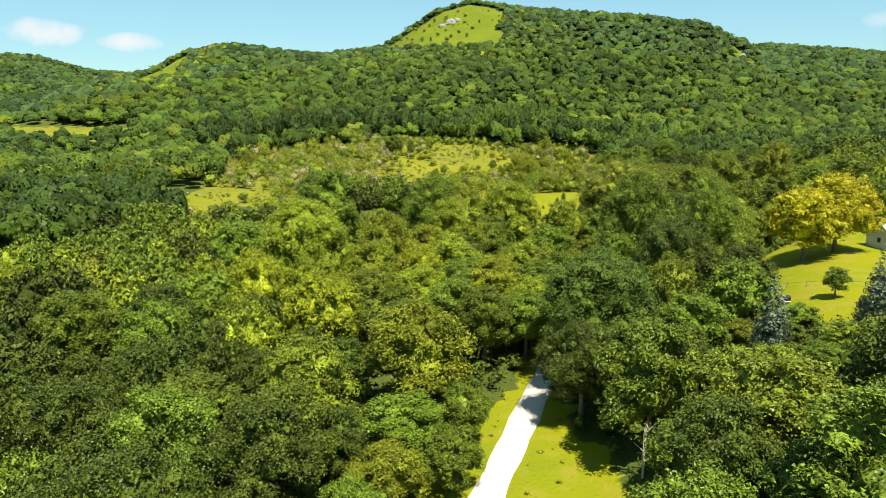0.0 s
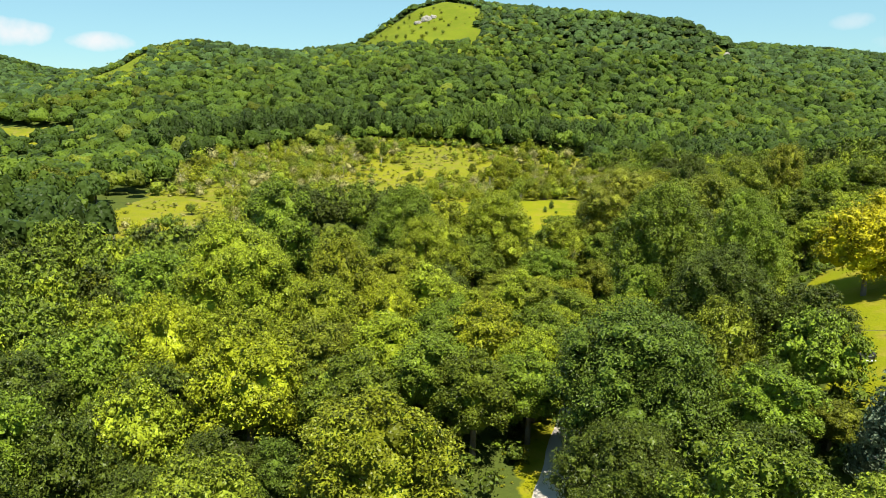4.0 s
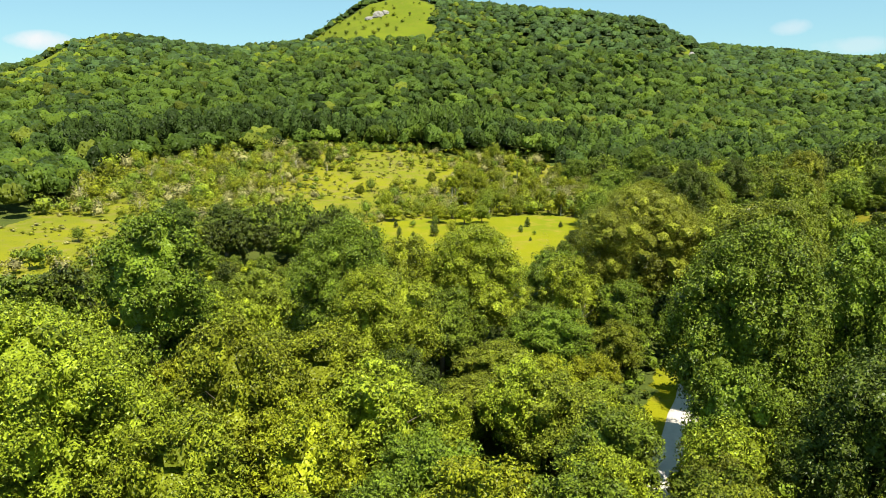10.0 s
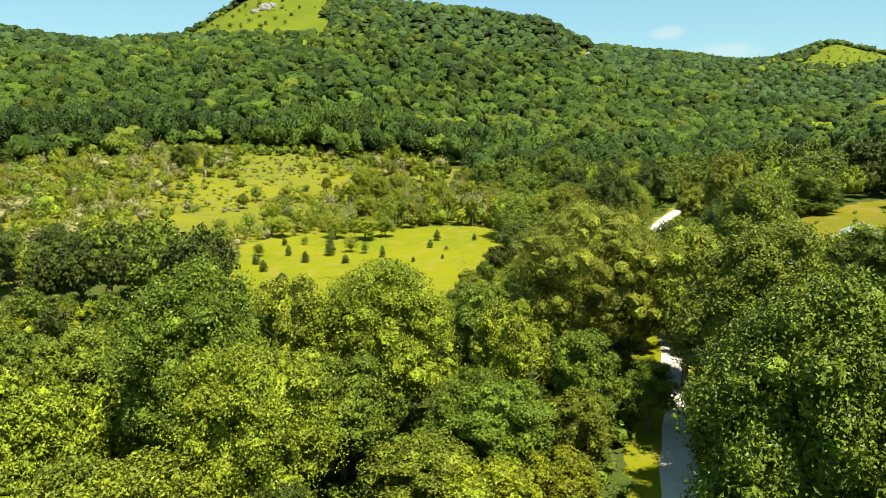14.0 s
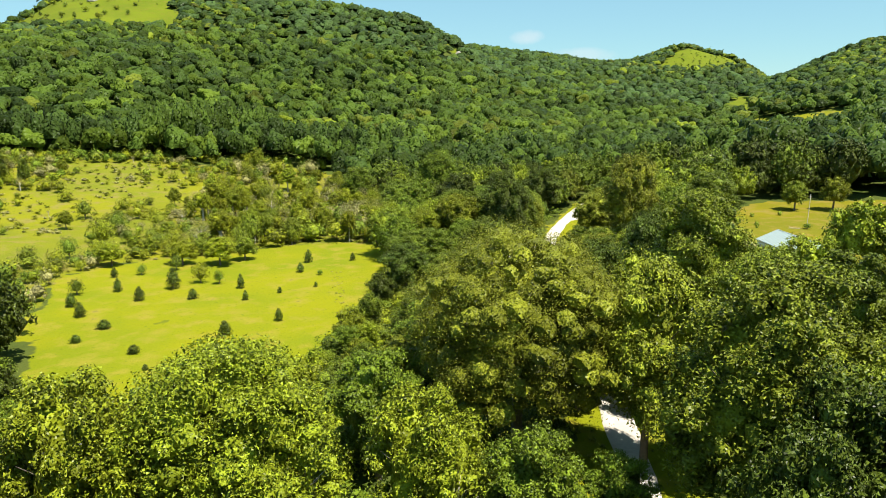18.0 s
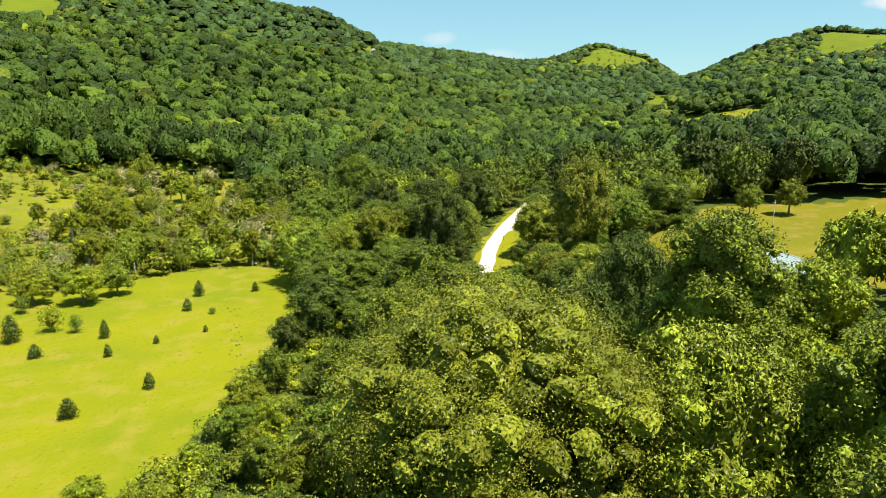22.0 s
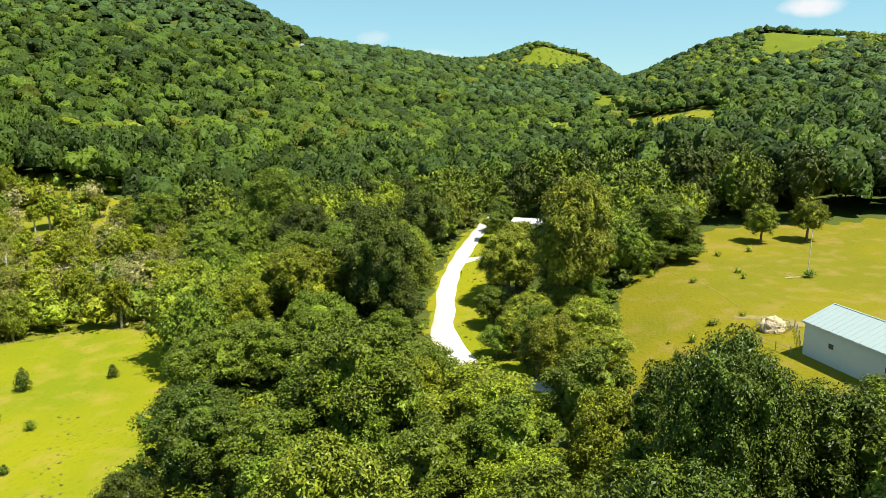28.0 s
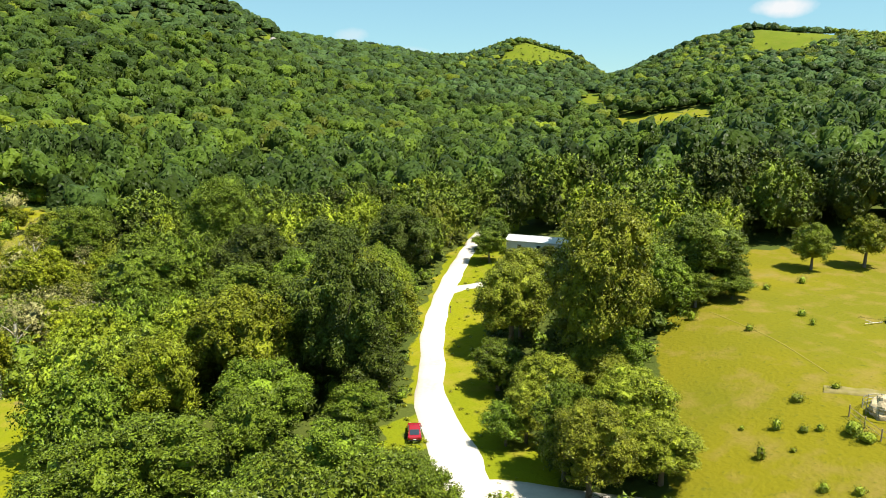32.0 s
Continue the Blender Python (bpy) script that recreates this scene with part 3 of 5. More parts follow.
KINDS = {  # kind: shape, height, width, foot of the crown, leaves, label, sprays, spray size, name
    "mid": ("round", 16, 12, 1.6, LEAF_MID, "mid-green broadleaf tree with a rounded leafy crown", 11000, 0.172, "broadleaf_tree"),
    "mid_b": ("round", 17, 11, 1.8, LEAF_MID, "tall broadleaf tree with a full uneven green crown", 11000, 0.172, "broadleaf_tree"),
    "mid_c": ("round", 15, 13, 1.4, LEAF_MID, "spreading broadleaf tree with heavy green boughs", 11000, 0.175, "broadleaf_tree"),
    "light": ("round", 16, 13, 1.4, LEAF_LIGHT, "bright yellow-green leafy tree in full sun", 11500, 0.175, "broadleaf_tree"),
    "light_b": ("round", 13, 10, 1.0, LEAF_LIGHT, "light green broadleaf tree with a lumpy crown", 9000, 0.165, "broadleaf_tree"),
    "dark": ("round", 17, 13, 1.6, LEAF_DARK, "dark green broadleaf tree with a dense crown", 11000, 0.172, "broadleaf_tree"),
    "olive": ("round", 13, 11, 0.9, LEAF_OLIVE, "olive-green tree with fine loose foliage", 10000, 0.155, "broadleaf_tree"),
    "gold": ("round", 13, 11, 0.9, LEAF_GOLD, "yellowish green tree among darker neighbours", 10000, 0.155, "broadleaf_tree"),
    "yellow": ("grand", 17, 17, 1.5, LEAF_YELLOW, "broad golden-yellow leafed tree beside the house", 13000, 0.200, "broadleaf_tree"),
    "grey": ("grand", 18, 13, 2.0, LEAF_GREY, "tall cottonwood tree with grey-green shimmering leaves", 17000, 0.155, "cottonwood_tree"),
    "dome": ("grand", 26, 26, 2.5, LEAF_GREY, "broad domed cottonwood tree with light green leaves", 130000, 0.095, "cottonwood_tree"),
    "tall": ("grand", 26, 18, 2.0, LEAF_MID, "very tall broadleaf tree with a deep uneven crown", 36000, 0.165, "broadleaf_tree"),
    "big_light": ("grand", 24, 20, 2.0, LEAF_LIGHT, "tall spreading tree with bright green leaves", 36000, 0.165, "broadleaf_tree"),
    "big_dark": ("grand", 23, 19, 2.0, LEAF_DARK, "large dark green tree with a heavy crown", 34000, 0.165, "broadleaf_tree"),
    "loose": ("grand", 28, 16, 2.5, LEAF_OLIVE, "tall olive-green tree with an open feathery crown", 30000, 0.165, "broadleaf_tree"),
    "spruce": ("spruce", 14, 6.5, 2, LEAF_SPRUCE, "blue-green spruce tree with drooping tiers", 7000, 0.24, "spruce_tree"),
    "conifer": ("oval", 4, 3.0, 0.1, LEAF_DARK, "small dark bushy conifer growing on the lawn", 2200, 0.11, "young_conifer"),
    "aspen": ("round", 9, 5, 2.6, LEAF_GOLD, "pale-stemmed sapling with loose yellow-green leaves", 2400, 0.15, "sapling"),
    "aspen_green": ("round", 9, 5.5, 2.0, LEAF_LIGHT, "slender green sapling with pale stems", 2600, 0.15, "sapling"),
    "aspen_dry": ("thin", 9, 5, 2.2, LEAF_DRY, "thin pale half-bare sapling with bleached stems", 900, 0.12, "sapling"),
    "shrub_light": ("small", 4, 4, 0.1, LEAF_GOLD, "yellow-green shrub in the meadow grass", 900, 0.16, "shrub"),
    "shrub_olive": ("small", 4, 4, 0.1, LEAF_OLIVE, "olive shrub in the meadow grass", 900, 0.16, "shrub"),
    "shrub_mid": ("small", 5, 4, 0.3, LEAF_MID, "rounded green shrub standing in grass", 950, 0.16, "shrub"),
    "low_bush": ("small", 4, 5.0, -1.6, LEAF_OLIVE, "low ragged bush in the pasture grass", 700, 0.16, "shrub"),
    "shrub_dry": ("thin", 6, 4, 1.4, LEAF_DRY, "thin greyish half-bare sapling in the meadow", 420, 0.12, "shrub"),
}
STOCK = {}
for n, (k, spec) in enumerate(KINDS.items()):
    t = make_tree(*spec[:6], seed=40 + n, sprays=spec[6], size=spec[7], name=spec[8], bark=DEADWOOD if k in ("shrub_dry", "aspen", "aspen_green", "aspen_dry") else BARK)
    STOCK[k] = (t, spec[1], spec[2])
used = set()
KEEP_CLEAR = []          # (x, y, radius) of what has a place of its own, and of gaps left open to the camera


def plant(kind, x, y, height, width, z=None, keep=True):
    stock, h, w = STOCK[kind]
    z = float(land(x, y)) if z is None else z
    m = Matrix.Translation((x, y, z)) @ Matrix.Rotation(R.uniform(0, 6.28), 4, "Z") @ Matrix.Diagonal((width / w, width / w, height / h, 1))
    if keep:
        KEEP_CLEAR.append((x, y, width * 0.5))
    if kind in used:
        t = copy_thing(stock, m)
    else:
        used.add(kind)
        t = stock
    t.matrix_basis = m
    return t


def crown_to(kind, x, y, top, width):
    """A tree whose highest leaves reach the level top."""
    z = float(land(x, y))
    return plant(kind, x, y, top - z, width, z)


TRACK = ((2, 50, 0), (4, 98, 0), (9.5, 129, 0), (20, 158, 0), (33, 185, 0), (50, 211, 0), (67, 236, 0), (90, 268, 0), (125, 310, 0))


def stuff_patch(name, label, mat, x, y, h, w, shape, sprays, size, rs, sink=0.1):
    """Many trees as one mesh."""
    if not len(x):
        return None
    stock = [crown_arrays(rs, 1.0, 1.0, 0.12, shape, sprays, size) for _ in range(14)]
    z = land(x, y)
    vs, fs, off = [], [], 0
    for n in range(len(x)):
        v, f = stock[n % len(stock)]
        a = rs.uniform(0, 6.28)
        c, s = math.cos(a) * w[n], math.sin(a) * w[n]
        vs.append(np.stack([v[:, 0] * c - v[:, 1] * s + x[n], v[:, 0] * s + v[:, 1] * c + y[n], v[:, 2] * h[n] + z[n] - sink * h[n]], -1))
        fs.append(f + off)
        off += len(v)
    v, f = np.concatenate(vs), np.concatenate(fs)
    me = bpy.data.meshes.new(name)
    me.vertices.add(len(v))
    me.vertices.foreach_set("co", v.astype(np.float32).ravel())
    me.loops.add(len(f) * 3)
    me.loops.foreach_set("vertex_index", f.astype(np.int32).ravel())
    me.polygons.add(len(f))
    me.polygons.foreach_set("loop_start", np.arange(0, len(f) * 3, 3, dtype=np.int32))
    if shape in ("lump", "far"):
        me.polygons.foreach_set("use_smooth", np.ones(len(f), bool))
    me.materials.append(mat)
    me.update(calc_edges=True)
    return tagged(new(name, me), label, "woods", kind="stuff")


def scatter(x0, x1, y0, y1, gap, rs):
    gx_, gy_ = np.meshgrid(np.arange(x0, x1, gap), np.arange(y0, y1, gap * 0.87))
    gx_[1::2] += gap / 2
    return gx_.ravel() + rs.uniform(-0.46, 0.46, gx_.size) * gap, gy_.ravel() + rs.uniform(-0.46, 0.46, gx_.size) * gap


def woods(lo, hi, gap, clear, apart=True):
    """Places for trees lo to hi from the flight line, only in the wedge the camera looks over, and a slow change of
    sort over them.
    """
    rs = np.random.RandomState(int(lo) + 3)
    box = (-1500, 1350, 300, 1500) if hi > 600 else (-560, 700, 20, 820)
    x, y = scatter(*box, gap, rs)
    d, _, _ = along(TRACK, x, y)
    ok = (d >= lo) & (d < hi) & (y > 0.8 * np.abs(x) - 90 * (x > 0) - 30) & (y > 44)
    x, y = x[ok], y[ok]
    ok = open_land(x, y) == 0
    r, _, side = along(ROAD, x, y)
    ok &= r > clear + np.where(side > 0, 4.5, 0.0) * smooth(y, 270, 284) * (y < 400)
    for px, py, pr in KEEP_CLEAR if apart else ():
        ok &= (x - px) ** 2 + (y - py) ** 2 > (pr + gap * 0.30) ** 2
    x, y = x[ok], y[ok]
    sort = rough(x * 3.3 + 50, y * 3.3) / 2.2 + rs.normal(0, 0.9, len(x)) - 1.1 * (1 - smooth(y, 90, 160)) - 0.8 * smooth(-x, 20, 60) * (1 - smooth(y, 200, 300)) - 1.3 * smooth(x, 185, 215) * (1 - smooth(y, 380, 450))
    return x, y, sort, rs


# ---- trees with a place of their own ----
plant("yellow", 81.0, 150.0, 16.5, 17.0)
plant("yellow", 89.5, 153.0, 18.0, 17.5)
plant("spruce", 48.0, 95.0, 14.5, 7.0)
plant("spruce", 64.5, 97.0, 14.0, 7.0)
plant("mid", 50.0, 84.0, 5.0, 6.5)
plant("olive", 55.5, 90.0, 5.0, 6.5)
plant("mid_b", 48.0, 89.0, 4.5, 6.0)
plant("olive", 60.5, 90.5, 4.5, 6.0)
plant("mid", 52.0, 77.0, 6.0, 7.0)
plant("mid", 51.0, 96.0, 5.0, 6.0)
plant("olive", 43.0, 84.0, 7.5, 8.5)
plant("mid", 56.0, 103.0, 5.0, 6.5)
plant("olive", 47.0, 103.0, 6.0, 7.0)
plant("mid", 69.5, 117.0, 5.5, 4.5)
plant("grey", 141.5, 293.0, 27.5, 15.5)
plant("grey", 151.0, 317.0, 16.0, 13.0)
plant("mid", 100.0, 283.0, 10.0, 10.0)
plant("light", 94.0, 276.0, 11.5, 10.0)
plant("light_b", 104.5, 289.5, 6.5, 7.5)
plant("shrub_mid", 108.5, 295.3, 2.6, 3.4)
plant("mid", 108.5, 302.5, 8.0, 8.0)
plant("dark", 114.5, 309.5, 11.0, 9.5)
plant("mid_b", 98.0, 291.5, 10.0, 10.0)
plant("dark", 189.0, 345.5, 4.2, 5.5)
plant("mid", 186.0, 350.0, 4.0, 5.5)
plant("mid", 192.0, 341.0, 4.2, 5.5)
plant("mid", 172.0, 296.5, 6.0, 8.0)
plant("dark", 184.5, 298.5, 6.5, 9.0)
plant("mid_c", 178.5, 293.5, 4.5, 7.5)
plant("mid", 181.0, 357.5, 8.0, 9.0)
plant("dark", 189.0, 365.0, 9.0, 9.0)
plant("mid", 197.0, 372.0, 9.0, 9.0)
plant("spruce", 208.0, 323.0, 17.0, 9.0)
plant("mid", -19.2, 447.0, 11.0, 4.5)
plant("olive", -142.3, 303.8, 14.7, 16.0)
plant("olive", -125.9, 306.8, 13.8, 16.0)
plant("dark", -51.6, 275.4, 16.0, 13.3)
plant("dark", -38.9, 278.4, 15.0, 13.3)
plant("dark", 120.4, 357.1, 18.0, 16.0)
plant("dark", 137.2, 360.0, 16.9, 16.0)
plant("dark", 154.0, 357.0, 18.0, 16.0)
plant("light", -86.7, 133.1, 13.7, 12.3)
plant("light", -75.0, 136.1, 12.8, 12.3)
plant("light", 98.5, 267.8, 11.6, 16.0)
plant("mid", 122.0, 281.8, 11.6, 7.8)
plant("mid", 101.3, 362.6, 15.0, 16.0)
plant("mid", 110.2, 339.4, 15.0, 16.0)
plant("spruce", 217.2, 332.1, 6.0, 5.3)

# crowns of the near valley, from the road's start to the pasture
for kind, px, py, top, w in (
        ("light", -3.7, 93.0, 17.5, 17), ("mid", -4.8, 81.0, 9.0, 12), ("mid", -30.0, 76.0, 13.5, 14), ("olive", -18.5, 87.0, 15.0, 13), ("dark", -42.0, 72.0, 15.0, 12),
        ("gold", -20.4, 113.0, 17.2, 15), ("gold", -35.4, 128.0, 18.5, 12), ("light", -23.0, 124.5, 17.0, 13), ("dark", -48.0, 112.0, 15.5, 13), ("mid_c", -8.0, 113.0, 14.5, 14),
        ("mid", 26.0, 79.5, 19.0, 15), ("olive", 35.0, 65.0, 20.0, 16), ("big_dark", 25.0, 105.0, 22.5, 20), ("big_dark", 45.5, 130.0, 24.0, 17), ("dark", 55.0, 122.0, 20.0, 12),
        ("olive", 42.0, 122.0, 18.5, 11), ("olive", 26.5, 123.0, 17.5, 10), ("big_dark", 20.0, 92.0, 15.0, 13), ("mid", 1.0, 74.0, 8.0, 8), ("mid_c", 3.0, 86.0, 8.5, 7), ("mid", 27.5, 70.0, 11.0, 10), ("light", -6.0, 70.0, 8.0, 10), ("olive", 36.0, 79.0, 16.0, 11), ("mid", 85.0, 302.0, 12.5, 12), ("mid", -59.0, 106.0, 16.0, 14), ("mid_c", -44.0, 101.0, 16.0, 13)):
    crown_to(kind, px, py, top, w)
for kind, px, py, top, w in (
        ("light", -14.4, 138.0, 18.0, 13), ("big_light", -29.0, 145.0, 26.0, 21), ("light", -12.5, 153.0, 21.5, 14), ("gold", -4.5, 144.0, 16.0, 12), ("mid_c", 7.0, 141.0, 14.0, 12),
        ("mid", -45.0, 150.0, 20.0, 15), ("dark", 5.7, 162.0, 14.5, 10), ("olive", 15.5, 166.0, 9.0, 12), ("olive", 20.0, 176.5, 10.0, 13), ("gold", 25.5, 170.0, 10.0, 11), ("gold", 33.5, 172.5, 9.0, 9), ("olive", 31.0, 163.0, 9.0, 9), ("olive", 40.5, 183.5, 10.5, 9),
        ("mid_b", -30.0, 184.5, 28.5, 17), ("tall", -2.0, 187.5, 27.0, 17), ("big_light", 3.5, 175.5, 22.0, 16), ("big_light", 20.0, 200.0, 23.5, 20), ("light", 36.0, 194.0, 18.5, 12),
        ("light", 9.0, 203.0, 21.0, 14), ("olive", -18.7, 208.0, 14.5, 14), ("mid", 43.5, 188.5, 15.5, 10), ("mid", 54.0, 189.5, 10.5, 7.5), ("olive", 32.8, 134.5, 13.5, 9), ("tall", 44.5, 152.5, 31.0, 18), ("tall", 62.0, 157.0, 29.0, 14),
        ("mid", 38.0, 142.0, 18.5, 10), ("loose", 62.0, 181.0, 29.5, 18), ("dark", 60.0, 172.0, 24.0, 14), ("dark", 52.0, 170.0, 22.0, 11)):
    crown_to(kind, px, py, top, w)
for kind, px, py, top, w in (
        ("dome", 56.0, 211.5, 28.5, 28), ("grey", 67.0, 201.0, 26.0, 14), ("loose", 89.0, 216.0, 31.0, 17), ("loose", 74.0, 192.0, 28.0, 13), ("big_dark", 99.0, 237.5, 24.5, 12), ("dark", 104.0, 246.5, 18.5, 9), ("dark", 107.0, 233.0, 20.0, 12),
        ("dark", 84.0, 232.0, 21.0, 13), ("dark", 69.0, 280.5, 13.6, 11), ("mid", 75.0, 271.5, 12.5, 12), ("mid_c", 78.0, 301.5, 12.5, 12), ("mid", 88.0, 285.0, 13.0, 13),
        ("mid_c", 99.0, 309.5, 13.0, 12), ("dark", 113.0, 313.0, 25.5, 14), ("mid", 108.7, 341.0, 16.0, 12), ("tall", 124.0, 383.0, 27.5, 17), ("mid", 101.0, 411.0, 20.0, 14),
        ("grey", 145.0, 313.5, 17.5, 13), ("grey", 132.0, 280.0, 12.5, 10), ("grey", 131.0, 293.0, 11.0, 9), ("grey", 121.0, 277.5, 12.5, 9), ("grey", 125.0, 290.5, 9.5, 6.5), ("mid_c", 178.0, 299.5, 24.0, 16), ("spruce", 224.0, 336.0, 25.0, 11),
        ("mid", 85.0, 259.0, 13.0, 12), ("mid_c", 62.0, 252.0, 11.5, 12), ("mid", 99.0, 277.5, 12.5, 8), ("olive", 106.0, 225.0, 22.0, 11), ("light", 97.0, 262.0, 13.0, 11),
        ("mid", 133.0, 304.0, 9.5, 8.5), ("mid_c", 122.5, 291.5, 7.5, 6.5), ("grey", 139.5, 291.5, 11.0, 9.5), ("mid", 146.0, 293.5, 12.0, 9), ("mid_c", 126.5, 281.5, 10.0, 9), ("grey", 128.0, 273.5, 9.5, 8.5)):
    crown_to(kind, px, py, top, w)

# young conifers and shrubs on the lawn
plant("conifer", 58.0, 323.0, 3.6, 2.6)
plant("conifer", 53.4, 313.0, 2.6, 2.2)
plant("shrub_mid", 57.1, 308.0, 1.4, 1.6)
plant("conifer", 53.2, 297.3, 1.3, 1.1)
plant("conifer", 69.6, 320.5, 2.2, 1.9)
plant("conifer", 44.4, 295.5, 1.5, 1.3)
plant("conifer", 39.9, 275.0, 2.6, 1.9)
plant("conifer", 36.4, 292.8, 2.3, 1.6)
plant("conifer", 37.1, 303.3, 3.6, 2.0)
plant("shrub_mid", 33.1, 309.6, 3.4, 2.8)
plant("conifer", 26.1, 298.8, 2.4, 2.6)
plant("conifer", 22.9, 309.4, 5.2, 3.6)
plant("conifer", 29.0, 270.3, 2.9, 2.8)
plant("conifer", 15.5, 302.2, 3.3, 2.6)
plant("conifer", 11.3, 311.3, 3.2, 2.2)
plant("conifer", 10.6, 324.3, 2.6, 2.0)
plant("conifer", 4.3, 293.9, 3.2, 2.6)
plant("conifer", 2.4, 301.6, 3.0, 2.6)
plant("shrub_mid", 3.1, 310.6, 3.8, 3.4)
plant("conifer", 8.7, 284.2, 1.8, 3.0)
plant("conifer", 4.2, 277.5, 1.5, 2.2)
plant("conifer", 13.5, 267.1, 1.6, 2.4)
plant("shrub_mid", 47.1, 260.4, 2.2, 1.4)
plant("shrub_mid", 16.7, 325.5, 2.6, 2.6)
plant("shrub_mid", 25.0, 328.3, 4.0, 3.2)
plant("shrub_light", 29.3, 312.6, 5.0, 4.2)
plant("conifer", 15.0, 258.1, 1.0, 1.2)
# low bushes in the pasture
plant("low_bush", 136.7, 267.2, 1.9, 1.5)
plant("low_bush", 142.4, 268.3, 1.7, 1.5)
plant("low_bush", 134.3, 259.8, 1.2, 1.3)
plant("low_bush", 135.3, 257.0, 1.0, 1.4)
plant("low_bush", 149.0, 269.0, 1.1, 2.2)
plant("low_bush", 166.3, 284.0, 1.2, 1.6)
plant("low_bush", 174.4, 278.3, 1.4, 1.0)
plant("low_bush", 178.0, 281.5, 1.3, 1.8)
plant("low_bush", 188.6, 292.4, 1.4, 1.6)
plant("low_bush", 198.1, 290.3, 1.7, 1.8)
plant("low_bush", 167.1, 294.1, 1.9, 2.0)
plant("low_bush", 140.9, 271.5, 0.6, 0.8)
plant("low_bush", 143.1, 265.6, 0.9, 1.4)
plant("low_bush", 144.0, 264.3, 0.9, 1.2)
plant("low_bush", 153.7, 266.7, 0.8, 1.4)
plant("low_bush", 139.2, 264.9, 0.6, 0.9)
plant("low_bush", 144.8, 261.2, 1.9, 2.8)
plant("low_bush", 144.1, 259.7, 1.2, 2.6)


# ---- scattered trees, nearest as things of their own ----
def sorts(sort, table):
    """The name in table (upper limit, name) for each value."""
    return [next(n for top, n in table if v < top) for v in sort]


# gaps kept free of scattered trees so things behind show to the camera
KEEP_CLEAR += [(-80, 250, 13), (-74, 236, 8), (-97, 260, 12), (-90, 243, 8), (162, 325, 7), (172, 334, 7), (192, 350, 9), (200, 358, 8), (222, 348, 6), (232, 355, 6), (242, 362, 6), (252, 369, 6), (262, 376, 6), (272, 384, 6),
           (42, 87, 5.5), (40, 82, 4), (58, 88, 7), (50, 76, 6), (54, 82, 5), (113.4, 298.6, 4.0), (106.5, 291.0, 5.0), (109.5, 292.5, 4.5), (110, 279, 7), (114, 276, 5), (138, 238, 8.5), (130, 246, 5), (122, 259, 10), (114, 252, 8), (120, 244, 7),
           (43, 169, 5), (39, 161, 4.5), (48, 176, 5), (68, 205, 4), (127, 273, 9), (180, 340, 9), (185, 346, 8), (177, 347, 6)]
# trees that close over the road
for a, b_, n in ((112, 150, 6), (212, 262, 8)):
    for k in range(n):
        ry = a + (b_ - a) * (k + 0.5) / n
        px = np.interp(ry, [q[1] for q in ROAD], [q[0] for q in ROAD])
        for s in (-1, 1):
            cx_, cy_ = px + s * (4.6 + (k % 3) * 0.5), ry - s * 2.2
            if all((cx_ - qx) ** 2 + (cy_ - qy) ** 2 > (qr * 0.6) ** 2 for qx, qy, qr in KEEP_CLEAR):
                plant(("mid", "light", "dark", "mid_b")[(k * 2 + s) % 4], cx_, cy_, 12.5 + (k * 7 % 5) * 0.7, 10.5)
for kind, px, py, h, w in (("mid", 128.5, 235, 7.0, 9), ("mid", 134, 227, 7.0, 9),
                           ("mid_b", 70, 180, 17, 11.5), ("mid_b", 98, 199, 18, 13),
                           ("olive", 208, 293, 9.5, 8.5), ("light_b", 218, 287, 10.5, 9)):
    plant(kind, px, py, h, w)
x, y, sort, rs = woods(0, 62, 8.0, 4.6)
order = np.argsort(along(TRACK, x, y)[0])
near, rest = order[:105], order[105:]
TABLE = ((-1.5, "dark"), (-0.9, "mid_b"), (-0.3, "mid_c"), (0.3, "mid"), (0.9, "light"), (1.4, "light_b"), (2.2, "olive"), (99, "gold"))
zz, kind_of = land(x, y), sorts(sort, TABLE)
LOW_SCRUB = [(-88, 205), (12, 207), (30, 207), (50, 222), (54, 256), (8, 262), (-60, 262), (-88, 246)]
low = inside(LOW_WOOD, x, y) | inside(LOW_SCRUB, x, y)
for n in near:
    h = rs.uniform(10.0, 17.5) if not low[n] else rs.uniform(4.0, 7.5)
    plant(kind_of[n], x[n], y[n], h, h * rs.uniform(0.72, 0.95), zz[n], keep=False)
LEAVES = {"dark": LEAF_DARK, "mid": LEAF_MID, "light": LEAF_LIGHT, "olive": LEAF_OLIVE, "gold": LEAF_GOLD,
          "hill_dark": HILL_DARK, "hill_mid": HILL_MID, "hill_green": HILL_GREEN, "hill_light": HILL_LIGHT, "hill_olive": HILL_OLIVE, "hill_far": HILL_FAR}


